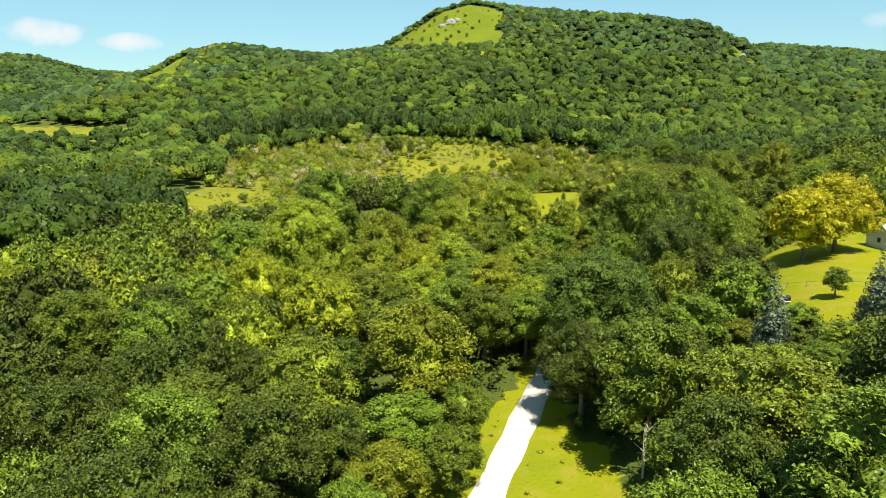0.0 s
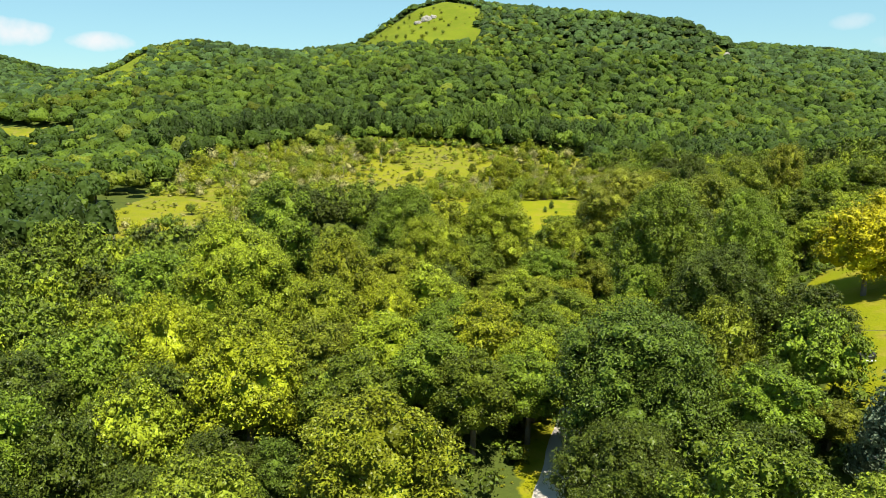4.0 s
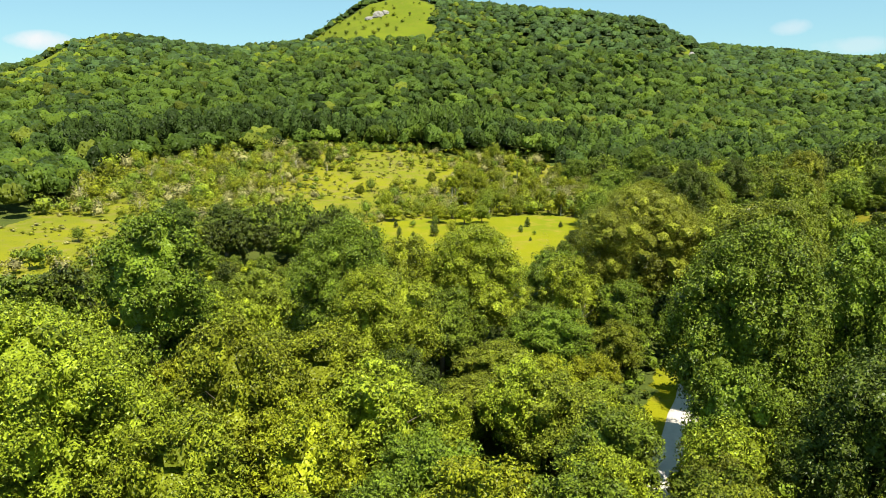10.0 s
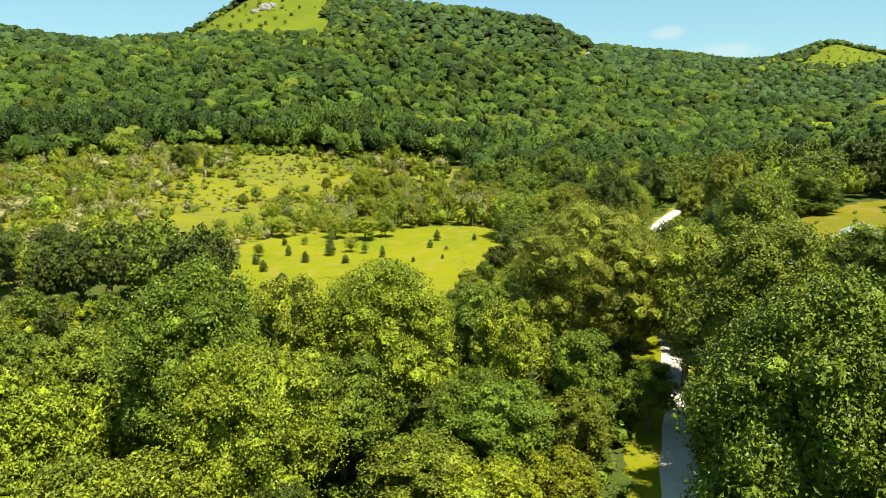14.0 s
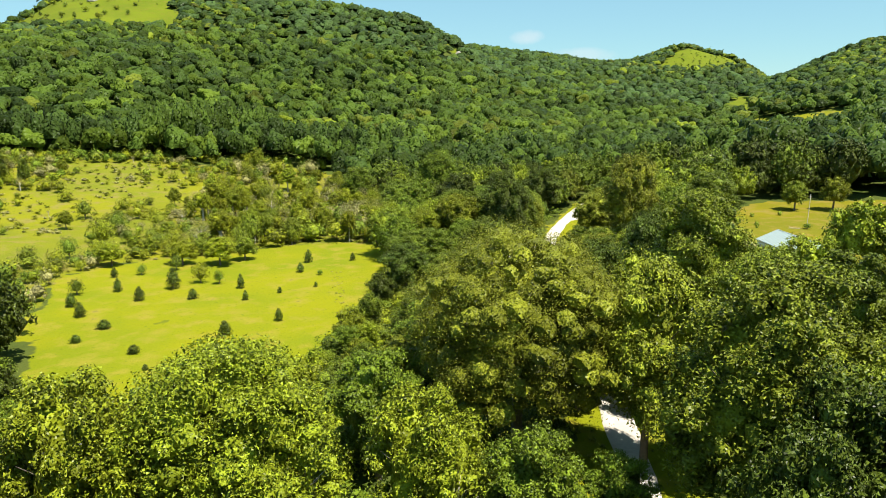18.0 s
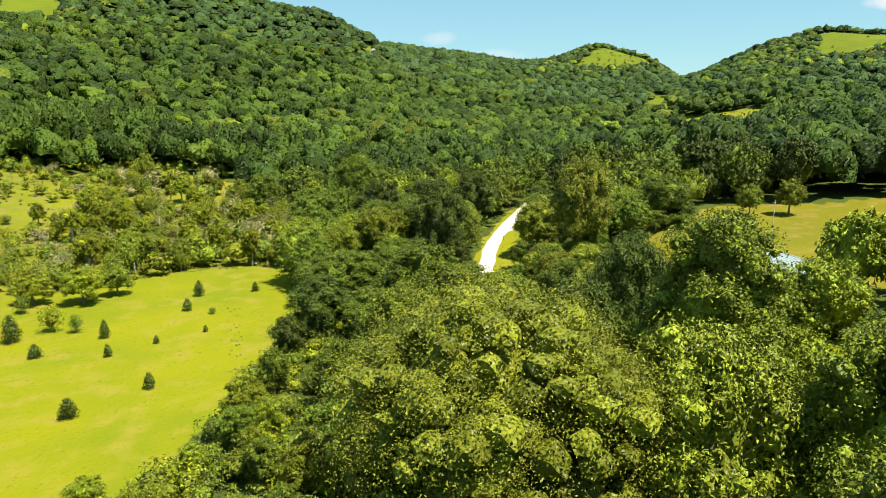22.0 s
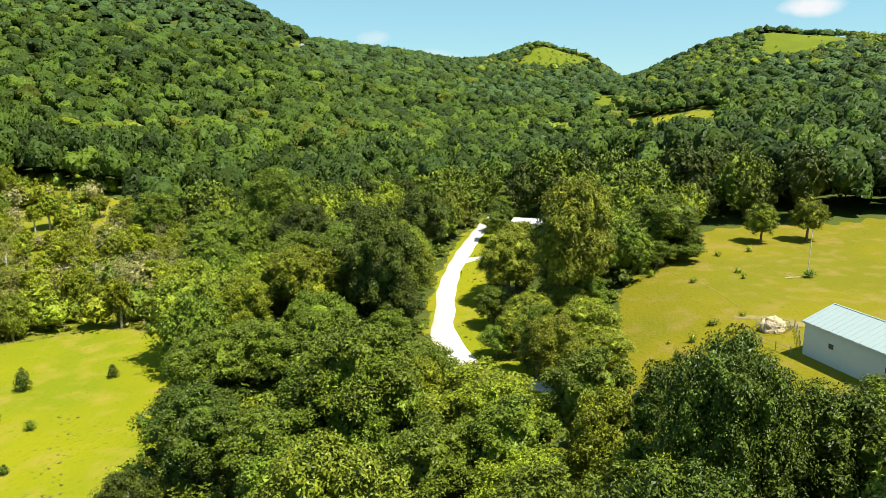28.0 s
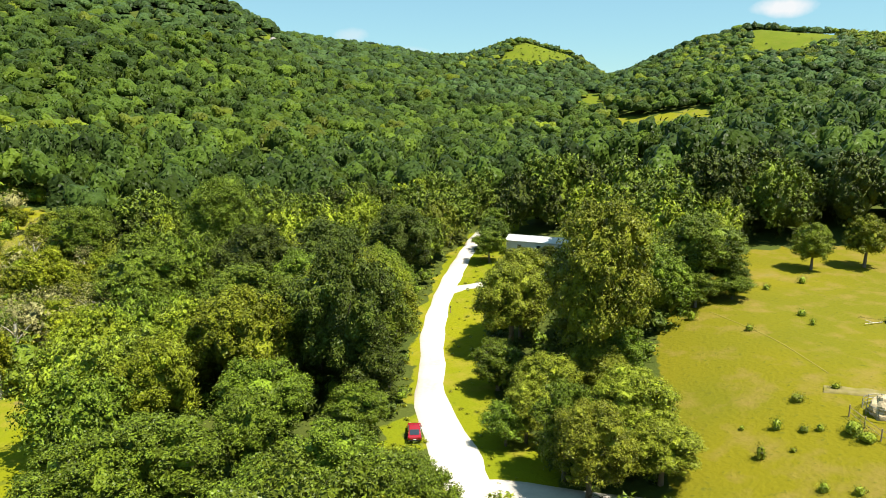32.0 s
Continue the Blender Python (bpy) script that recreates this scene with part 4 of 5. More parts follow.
def wood_stuff(x, y, sort, rs, table, name, label, low, high, wide, shape, sprays, size, sink=0.1):
    kinds_ = sorts(sort, table)
    for k in sorted(set(kinds_)):
        at = np.array([v == k for v in kinds_])
        n = int(at.sum())
        h = rs.uniform(low, high, n) * np.where(inside(LOW_WOOD, x[at], y[at]) | inside(LOW_SCRUB, x[at], y[at]), 0.45, 1.0)
        # taller on the right; then lowered to show strip and far fields to the camera
        h *= 1 + 0.3 * smooth(x[at], 190, 215) * (1 - smooth(y[at], 370, 430))
        h *= 1 - 0.5 * np.exp(-((x[at] - 425) ** 2 + (y[at] - 480) ** 2) / 55 ** 2) - 0.5 * np.exp(-((x[at] + 222) ** 2 + (y[at] - 412) ** 2) / 45 ** 2)
        stuff_patch(name, label, LEAVES[k], x[at], y[at], h, h * rs.uniform(wide[0], wide[1], n), shape, sprays, size, rs, sink)


MERGED = ((-1.3, "dark"), (0.2, "mid"), (1.1, "light"), (2.1, "olive"), (99, "gold"))
wood_stuff(x[rest], y[rest], sort[rest], rs, MERGED, "woods_beside", "mixed broadleaf woodland beside the road", 10, 17, (0.70, 0.95), "round", 4200, 0.0155)
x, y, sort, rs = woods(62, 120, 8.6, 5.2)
wood_stuff(x, y, sort, rs, MERGED, "woods_beyond", "mixed broadleaf woodland further up the valley", 11, 18, (0.66, 0.92), "round", 950, 0.036)
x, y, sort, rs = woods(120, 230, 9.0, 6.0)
HILL = ((-1.0, "hill_dark"), (0.6, "hill_green"), (1.7, "hill_mid"), (2.4, "hill_olive"), (99, "hill_light"))
wood_stuff(x, y, sort, rs, HILL, "hillside_woods", "dense green woodland at the foot of the hills", 12, 20, (0.58, 0.85), "lump", 170, 0.045)
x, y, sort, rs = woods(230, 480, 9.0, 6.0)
wood_stuff(x, y, sort, rs, HILL, "hillside_woods", "dense green woodland on the lower hillside", 11, 18, (0.70, 1.1), "lump", 30, 0.06, 0.22)
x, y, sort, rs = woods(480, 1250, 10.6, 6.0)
FAR = ((-1.3, "hill_dark"), (0.4, "hill_far"), (1.5, "hill_green"), (2.4, "hill_mid"), (99, "hill_light"))
wood_stuff(x, y, sort, rs, FAR, "far_woods", "wooded bluffs far off", 11, 16, (0.85, 1.3), "far", 8, 0.10, 0.38)

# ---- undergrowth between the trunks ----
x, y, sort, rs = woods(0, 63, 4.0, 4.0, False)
wood_stuff(x, y, sort, rs, ((-0.2, "dark"), (99, "mid")), "undergrowth", "leafy undergrowth on the woodland floor", 1.4, 4.2, (0.9, 1.3), "tiny", 70, 0.10)

# ---- brush on the lawn's near edge, weeds beside the road and on the lawn ----
rs = np.random.RandomState(29)
LEAF_WEED = leaf("leaf_weed", (0.180, 0.185, 0.012), 0.0)
BRUSH = [(20, 232), (40, 248), (50, 262), (62, 284), (74, 306), (86, 312), (84, 290), (72, 264), (60, 238), (50, 222)]
x, y = scatter(-90, 90, 196, 316, 3.3, rs)
ok = inside(BRUSH, x, y) | (inside(LOW_SCRUB, x, y) & (open_land(x, y) == 0))
x, y = x[ok], y[ok]
h = rs.uniform(1.6, 4.2, len(x))
for k, mat in enumerate((LEAF_OLIVE, LEAF_GOLD, LEAF_MID)):
    at = np.arange(len(x)) % 3 == k
    stuff_patch("lawn_brush", "low olive brush along the edge of the lawn", mat, x[at], y[at], h[at], h[at] * rs.uniform(1.0, 1.5, at.sum()), "small", 260, 0.055, rs)
x, y = rs.uniform(-10, 200, 16000), rs.uniform(55, 385, 16000)
d, _, _ = along(ROAD, x, y)
ok = (d > 2.8) & (d < 7.5) & (rs.uniform(0, 1, len(x)) < 0.75)
x, y = x[ok], y[ok]
h = rs.uniform(0.12, 0.40, len(x))
for k, mat in enumerate((LEAF_WEED, LEAF_GOLD)):
    at = np.arange(len(x)) % 2 == k
    stuff_patch("verge_weeds", "uncut weeds and grass beside the gravel road", mat, x[at], y[at], h[at], h[at] * 2.6, "tiny", 26, 0.16, rs)
u = rs.uniform(0, 1, 60)
x, y = np.interp(u, (0, 0.4, 0.75, 1), (62, 56, 52, 46.5)) + rs.normal(0, 0.7, 60), np.interp(u, (0, 0.4, 0.75, 1), (310, 288, 272, 258)) + rs.normal(0, 1.0, 60)
h = rs.uniform(0.08, 0.24, 60)
stuff_patch("dry_weeds", "bleached dry weeds along a worn line on the lawn", LEAF_DRY, x, y, h, h * 2.6, "tiny", 26, 0.14, rs)

# ---- a dark stand of tall trees along the foot of the hill ----
rs = np.random.RandomState(17)
x = np.concatenate([np.linspace(-150, 125, 60)] * 3) + rs.uniform(-2.5, 2.5, 180)
y = 509 - 0.0026 * (x - 10) ** 2 + np.repeat([0, 7, 14], 60) + rs.uniform(-2.5, 2.5, 180)
h = rs.uniform(17, 24, 180)
stuff_patch("hillside_woods", "dark stand of tall trees at the meadow's upper edge", HILL_DARK, x, y, h, h * rs.uniform(0.4, 0.55, 180), "lump", 200, 0.045, rs)

x, y = scatter(24, 92, 506, 548, 5.6, rs)
h = rs.uniform(25, 30, len(x)) - 7 * smooth(np.abs(x - 58), 22, 36)
stuff_patch("planted_stand", "tall close-set stand of slender green trees above the meadow", HILL_GREEN, x, y, h, h * rs.uniform(0.26, 0.36, len(x)), "lump", 240, 0.04, rs)

rs = np.random.RandomState(23)
for top in GRASSTOPS[:4]:
    mid_x, mid_y = np.mean(top, axis=0)
    reach = np.abs(np.array(top) - (mid_x, mid_y)).max(0) * 1.35
    x, y = mid_x + rs.uniform(-1, 1, 420) * reach[0], mid_y + rs.uniform(-1, 1, 420) * reach[1]
    grass = open_land(x, y) == 3
    ok = ~grass | (rough(x * 4, y * 4) + rs.normal(0, 0.9, 420) > 0.9)
    x, y, h = x[ok], y[ok], np.where(grass[ok], rs.uniform(1.5, 4.0, ok.sum()), rs.uniform(7, 13, ok.sum()))
    for k, mat in enumerate((HILL_LIGHT, HILL_OLIVE, HILL_MID)):
        at = np.arange(len(x)) % 3 == k
        stuff_patch("hilltop_brush", "brush and young trees round the grassy hilltop", mat, x[at], y[at], h[at], h[at] * rs.uniform(0.8, 1.2, at.sum()), "far", 12, 0.12, rs, 0.25)
# saplings before the dark stand
x = rs.uniform(-120, 105, 260)
y = 499 - 0.0026 * (x - 10) ** 2 + rs.uniform(-9, 8, 260)
h = rs.uniform(2.0, 6.0, 260)
for k, mat in enumerate((LEAF_OLIVE, LEAF_GOLD, LEAF_MID)):
    at = np.arange(260) % 3 == k
    stuff_patch("edge_saplings", "young trees along the meadow's upper edge", mat, x[at], y[at], h[at], h[at] * rs.uniform(0.7, 1.1, at.sum()), "small", 120, 0.08, rs)

# ---- bushes and small trees along the lawn's upper edge ----
for n, (px, py, h) in enumerate(((0, 346, 6), (8, 362, 8), (20, 347, 5), (33, 344, 6.5), (39, 342, 5.5), (53, 357, 9), (12, 377, 7.5), (39, 362, 7), (-3, 388, 6), (2, 403, 7), (24, 382, 6.5), (60, 351, 8), (46, 352, 7), (27, 353, 6), (16, 352, 4.5), (-9, 340, 5.5), (66, 360, 9), (58, 372, 8))):
    plant(("shrub_mid", "shrub_light", "light_b", "shrub_olive", "shrub_light", "olive")[n % 6], px, py, h, h * (0.8 + 0.05 * (n % 4)), keep=False)

# ---- pale saplings above the lawn ----
rs = np.random.RandomState(61)
x, y = rs.uniform(-5, 108, 330), rs.uniform(338, 440, 330)
keep_ = smooth(x, 20, 62) - 0.5 * smooth(y, 400, 440) + 0.35 * (1 - smooth(y, 345, 362)) * (x > 28)
ok = (open_land(x, y) == 2) & (rs.uniform(0, 1, 330) < keep_)
x, y = x[ok], y[ok]
for n in range(len(x)):
    h = rs.uniform(5.5, 10.5)
    plant(("aspen", "aspen_green", "aspen_dry", "aspen", "aspen_green", "aspen", "shrub_olive", "aspen_dry")[n % 8], x[n], y[n], h, h * rs.uniform(0.5, 0.75), keep=False)
for kind, px, py, h, w in (("gold", 36, 330, 7.5, 9), ("gold", 27, 334, 6.5, 8), ("olive", 43, 333, 6.5, 7), ("gold", 10, 336, 6, 7), ("mid", -31, 452, 12, 12)):
    plant(kind, px, py, h, w, keep=False)

# ---- meadow thicket ----
rs = np.random.RandomState(91)
x, y = scatter(-135, 115, 250, 510, 4.4, rs)
w = rough(x * 5, y * 5)
clear = 1.3 * np.exp(-((x + 2 - 0.12 * (y - 400)) / 19) ** 2) * (y > 335) + 1.2 * ((x < -72) & (y < 328))
ok = (open_land(x, y) == 2) & (1.3 * w + rs.normal(0, 1.2, len(x)) > -1.1 + 2.6 * clear)
mix_up = rs.permutation(int(ok.sum()))
x, y = x[ok][mix_up], y[ok][mix_up]
zz = land(x, y)
tall = np.maximum(smooth(x, 30, 80), smooth(-x, 15, 50))
hh = rs.uniform(1.8, 4.6, len(x)) + (1.0 + 4.5 * tall) * rs.uniform(0, 1, len(x)) ** 2
ww = hh * rs.uniform(0.85, 1.25, len(x)) * (1 - 0.1 * tall)
pick = rs.uniform(0, 1, len(x))
SHRUBS = ((0.22, "shrub_dry", LEAF_DRY), (0.56, "shrub_light", LEAF_GOLD), (0.76, "shrub_olive", LEAF_OLIVE), (0.88, "shrub_mid", LEAF_MID), (1.1, "light_b", LEAF_LIGHT))
names = [next(k for k, (top, _, _) in enumerate(SHRUBS) if v < top) for v in pick]
for n in range(min(len(x), 255)):
    k = SHRUBS[names[n]][1]
    h = hh[n] * {"light_b": 1.35, "shrub_dry": 1.25}.get(k, 1.0)
    plant(k, x[n], y[n], h, ww[n], zz[n], keep=False)
for k, (_, _, mat) in enumerate(SHRUBS):
    at = np.array([n >= 255 and names[n] == k for n in range(len(x))])
    stuff_patch("meadow_scrub", "low mixed scrub spread over the meadow", mat, x[at], y[at], hh[at], ww[at], "small", 170, 0.075, rs)
# tufts and seedlings in the long grass
x, y = rs.uniform(-130, 112, 7000), rs.uniform(250, 505, 7000)
ok = (open_land(x, y) == 2) & (rough(x * 8, y * 8) + rs.normal(0, 0.8, len(x)) > 0.3)
x, y = x[ok], y[ok]
h = rs.uniform(0.4, 1.3, len(x))
for k, mat in enumerate((LEAF_WEED, LEAF_GOLD, LEAF_DRY)):
    at = np.arange(len(x)) % 3 == k
    stuff_patch("meadow_tufts", "tufts of tall weeds in the meadow grass", mat, x[at], y[at], h[at], h[at] * 2.0, "tiny", 26, 0.16, rs)


# ---- a few bare snags ----
def snag(x, y, height, seed):
    rs = np.random.RandomState(seed)
    top = new("dead_tree")
    tagged(top, "bare grey dead tree with forked branches", "tree", "dead trees")
    vs, fs = tube([(0.03 * h * math.sin(h), 0.02 * h, h) for h in np.linspace(-0.5, height, 6)], np.linspace(0.2, 0.03, 6), 6)
    part("trunk", mesh_of("trunk", vs, fs, DEADWOOD, False), top)
    for k in range(9):
        a, z0, far = k * 2.4 + rs.uniform(0, 0.8), height * rs.uniform(0.3, 0.9), rs.uniform(1.0, 2.6)
        p = [(math.cos(a) * far * u, math.sin(a) * far * u, z0 + far * 0.9 * u + rs.uniform(-0.1, 0.1)) for u in (0, 0.3, 0.65, 1)]
        vs, fs = tube(p, (0.07, 0.055, 0.035, 0.012), 5)
        part("branch", mesh_of("branch", vs, fs, DEADWOOD, False), top)
    top.location = (x, y, float(land(x, y)))


snag(-30, 80, 9, 1)
snag(26, 196, 13, 2)
snag(37, 190, 12, 3)
snag(38, 193, 11, 4)
snag(24, 75, 7, 5)


# ---- buildings, car and small things ----
def box(bm, size, m, bevel=0.0):
    r = bmesh.ops.create_cube(bm, size=1.0, matrix=m @ Matrix.Diagonal((*size, 1)))
    if bevel:
        es = {e for v in r["verts"] for e in v.link_edges}
        bmesh.ops.bevel(bm, geom=list(es), offset=bevel, segments=2, affect="EDGES", clamp_overlap=True)
    return r["verts"]


def piece(name, mat, parent, make, label="", soft_edges=False):
    """One mesh under a thing; make(bm) fills it."""
    bm = bmesh.new()
    make(bm)
    me = bpy.data.meshes.new(name)
    bm.to_mesh(me)
    bm.free()
    me.materials.append(mat)
    if soft_edges:
        me.polygons.foreach_set("use_smooth", np.ones(len(me.polygons), bool))
    return part(name, me, parent, label)


def boxed(name, mat, parent, size, at, bevel=0.02, label="", turn=(0, 0, 0)):
    return piece(name, mat, parent, lambda bm: box(bm, size, pose(*at, *turn), bevel), label)


def rod(name, mat, parent, a, b, r, sides=8, label=""):
    a, b = Vector(a), Vector(b)
    m = Matrix.Translation((a + b) / 2) @ (b - a).to_track_quat("Z", "Y").to_matrix().to_4x4()
    return piece(name, mat, parent, lambda bm: bmesh.ops.create_cone(bm, cap_ends=True, segments=sides, radius1=r, radius2=r * 0.85, depth=(b - a).length, matrix=m), label, False)


WALL_WHITE = material("white_siding", (0.58, 0.58, 0.56), 0.6, vary=0.06, scale=1.2)
ROOF_PALE = material("pale_metal_roof", (0.33, 0.39, 0.37), 0.45, metal=0.2, vary=0.05, scale=0.8, spec=0.5)
ROOF_GREY = material("grey_shingles", (0.33, 0.32, 0.31), 0.85, vary=0.15, scale=6, bump=0.4)
ROOF_WHITE = material("white_roof", (0.52, 0.52, 0.51), 0.5, vary=0.06, scale=1)
BRICK_RED = material("red_siding", (0.36, 0.07, 0.05), 0.8, vary=0.15, scale=3)
GLASS = material("window_glass", (0.03, 0.04, 0.05), 0.08, spec=0.6)
PAINT_RED = material("red_car_paint", (0.26, 0.008, 0.016), 0.22, vary=0.04, scale=2, spec=0.6)
RUBBER = material("tyre_rubber", (0.02, 0.02, 0.02), 0.85)
CHROME = material("rim_metal", (0.55, 0.55, 0.56), 0.3, metal=1.0)
LAMP_RED = material("tail_lamp", (0.30, 0.01, 0.01), 0.2, spec=0.6)
LAMP_CLEAR = material("head_lamp", (0.7, 0.7, 0.68), 0.15, spec=0.6)
WOOD_POST = material("weathered_post", (0.27, 0.21, 0.15), 0.9, vary=0.3, scale=6, bump=0.4)
POLE_GREY = material("pale_pole", (0.55, 0.52, 0.47), 0.85, vary=0.2, scale=3)
HAY = material("old_hay", (0.50, 0.40, 0.22), 0.95, vary=0.35, scale=2.5, bump=0.9, second=(0.32, 0.26, 0.16), second_scale=0.8)
PIPE = material("gate_pipe", (0.18, 0.18, 0.17), 0.5, metal=0.6)
BLACK = material("black_steel", (0.03, 0.03, 0.03), 0.45, metal=0.5)


def gable(name, wall_mat, roof_mat, label, category, x, y, turn, long, wide, wall, rise, over=0.4, ribs=0, windows=(), doors=()):
    """A gabled building with four walls, two roof slopes, trim, windows and doors; the long side runs along its own x."""
    house = new(name)
    tagged(house, label, category)
    hx, hy = long / 2, wide / 2
    for s, n in ((-1, "wall"), (1, "wall")):
        boxed(n, wall_mat, house, (long, 0.18, wall + 0.6), (0, s * hy, (wall - 0.6) / 2), 0.01)
    for s in (-1, 1):
        def end(bm, s=s):
            vs = [bm.verts.new(p) for x0 in (s * hx - 0.09, s * hx + 0.09) for p in ((x0, -hy + 0.1, -0.6), (x0, hy - 0.1, -0.6), (x0, hy - 0.1, wall), (x0, 0, wall + rise - 0.05), (x0, -hy + 0.1, wall))]
            bm.faces.new(vs[:5])
            bm.faces.new(vs[5:][::-1])
            for k in range(5):
                bm.faces.new((vs[k], vs[(k + 1) % 5], vs[5 + (k + 1) % 5], vs[5 + k]))
            bmesh.ops.recalc_face_normals(bm, faces=bm.faces)
        piece("gable_wall", wall_mat, house, end)
    slope = math.atan2(rise, hy)
    run = math.hypot(rise, hy) + over
    for s in (-1, 1):
        cy, cz = s * (hy + over * math.cos(slope)) / 2, wall + rise / 2 - over * math.sin(slope) / 2 + 0.1
        roof = boxed("roof", roof_mat, house, (long + 2 * over, run, 0.12), (0, cy, cz), 0.02, "", (-s * math.degrees(slope), 0, 0))
        for k in range(ribs):
            u = -hx - over + (k + 0.5) * (long + 2 * over) / ribs
            boxed("roof_rib", roof_mat, roof, (0.05, run, 0.06), (u, cy, cz + 0.09), 0.0, "", (-s * math.degrees(slope), 0, 0))
        boxed("eave_trim", WALL_WHITE, house, (long + 2 * over + 0.04, 0.06, 0.16), (0, s * (hy + over * math.cos(slope)), wall - over * math.sin(slope) + 0.05), 0.01)
    boxed("ridge_cap", roof_mat, house, (long + 2 * over, 0.3, 0.06), (0, 0, wall + rise + 0.16), 0.02)
    for side, u, z, ww, wh in windows:
        face = ((u, side * (hy + 0.10), z) if abs(side) == 1 else (math.copysign(hx + 0.10, side), u, z))
        size = (ww, 0.08, wh) if abs(side) == 1 else (0.08, ww, wh)
        fr = boxed("window", WALL_WHITE, house, size, face, 0.01)
        glass = [c * 0.86 for c in size]
        glass[1 if abs(side) == 1 else 0] = 0.10
        boxed("pane", GLASS, fr, glass, face, 0.0)
    for side, u, ww, wh, mat in doors:
        face = ((u, side * (hy + 0.10), wh / 2) if abs(side) == 1 else (math.copysign(hx + 0.10, side), u, wh / 2))
        size = (ww, 0.08, wh) if abs(side) == 1 else (0.08, ww, wh)
        boxed("door", mat, house, size, face, 0.01)
    house.matrix_basis = pose(x, y, float(land(x, y)), 0, 0, turn)
    return house


# metal barn at the pasture's edge: its corner stands at (143.8, 252), its long wall runs south-south-west
_dx, _dy = math.cos(radians(-115)), math.sin(radians(-115))
gable("barn", WALL_WHITE, ROOF_PALE, "white metal-sided barn with a pale green-grey roof beside the pasture", "barn",
      144.4 + _dx * 10 - _dy * 4.5, 252.6 + _dy * 10 + _dx * 4.5, -115, 20, 9, 4.2, 2.0, 0.35, 22,
      windows=((1, -2, 2.2, 1.0, 0.8), (-1, -5, 2.2, 1.0, 0.8), (-1, 4, 2.2, 1.0, 0.8)), doors=((2, 0, 3.2, 3.4, ROOF_PALE), (-2, 0, 3.2, 3.4, ROOF_PALE)))
gable("house", WALL_WHITE, ROOF_GREY, "white farmhouse with a grey shingle roof beside the golden tree", "house",
      107.0, 156.0, 8, 12, 8, 3.4, 2.2, 0.45, 0,
      windows=((-1, -3.5, 1.8, 1.2, 1.3), (-1, 2.5, 1.8, 1.2, 1.3), (-2, 0, 1.9, 1.2, 1.3)), doors=((-1, 0, 1.0, 2.1, BRICK_RED),))
porch = new("porch")
tagged(porch, "red-sided lean-to porch against the white farmhouse", "porch")
boxed("wall", BRICK_RED, porch, (7, 0.2, 2.4), (0, -1.4, 1.2))
boxed("wall", BRICK_RED, porch, (0.2, 2.8, 2.4), (-3.4, 0, 1.2))
boxed("roof", ROOF_GREY, porch, (7.4, 3.4, 0.14), (0, -0.1, 2.6), 0.02, "", (8, 0, 0))
for u in (-2.4, 0.0, 2.4):
    w_ = boxed("window", WALL_WHITE, porch, (1.0, 0.08, 0.9), (u, -1.53, 1.5))
    boxed("pane", GLASS, w_, (0.86, 0.1, 0.76), (u, -1.53, 1.5))
porch.matrix_basis = pose(107.7, 150.3, float(land(108, 150.2)), 0, 0, 8)
gable("mobile_home", WALL_WHITE, ROOF_WHITE, "long low house with a bright white roof among cottonwoods", "house",
      195.5, 353.5, -62, 17, 6, 3.0, 0.9, 0.3, 0,
      windows=((-1, -5, 1.7, 1.2, 1.0), (-1, 0, 1.7, 1.2, 1.0), (-1, 5, 1.7, 1.2, 1.0)), doors=((-1, 2.6, 0.9, 2.0, BLACK),))
gable("cottage", WALL_WHITE, ROOF_WHITE, "small white cottage far up the road", "house", 290, 398, -40, 9, 6, 2.8, 1.5, 0.3, 0,
      windows=((-1, -2, 1.6, 1.2, 1.1), (-1, 2, 1.6, 1.2, 1.1)), doors=((-1, 0, 0.9, 2.0, BLACK),))


def profile(bm, outline, half, inset=0.0):
    """A body from a side outline (x, z), as wide as 2 half, its upper points drawn in by inset."""
    top = max(z for _, z in outline)
    low = min(z for _, z in outline)
    rings = []
    for s in (-1, 1):
        rings.append([bm.verts.new((px, s * (half - inset * (pz - low) / (top - low)), pz)) for px, pz in outline])
    a, b = rings
    bm.faces.new(a[::-1])
    bm.faces.new(b)
    for k in range(len(a)):
        q = (k + 1) % len(a)
        bm.faces.new((a[k], a[q], b[q], b[k]))
    bmesh.ops.recalc_face_normals(bm, faces=bm.faces)
    bmesh.ops.bevel(bm, geom=list(bm.edges), offset=0.06, segments=2, affect="EDGES", clamp_overlap=True)


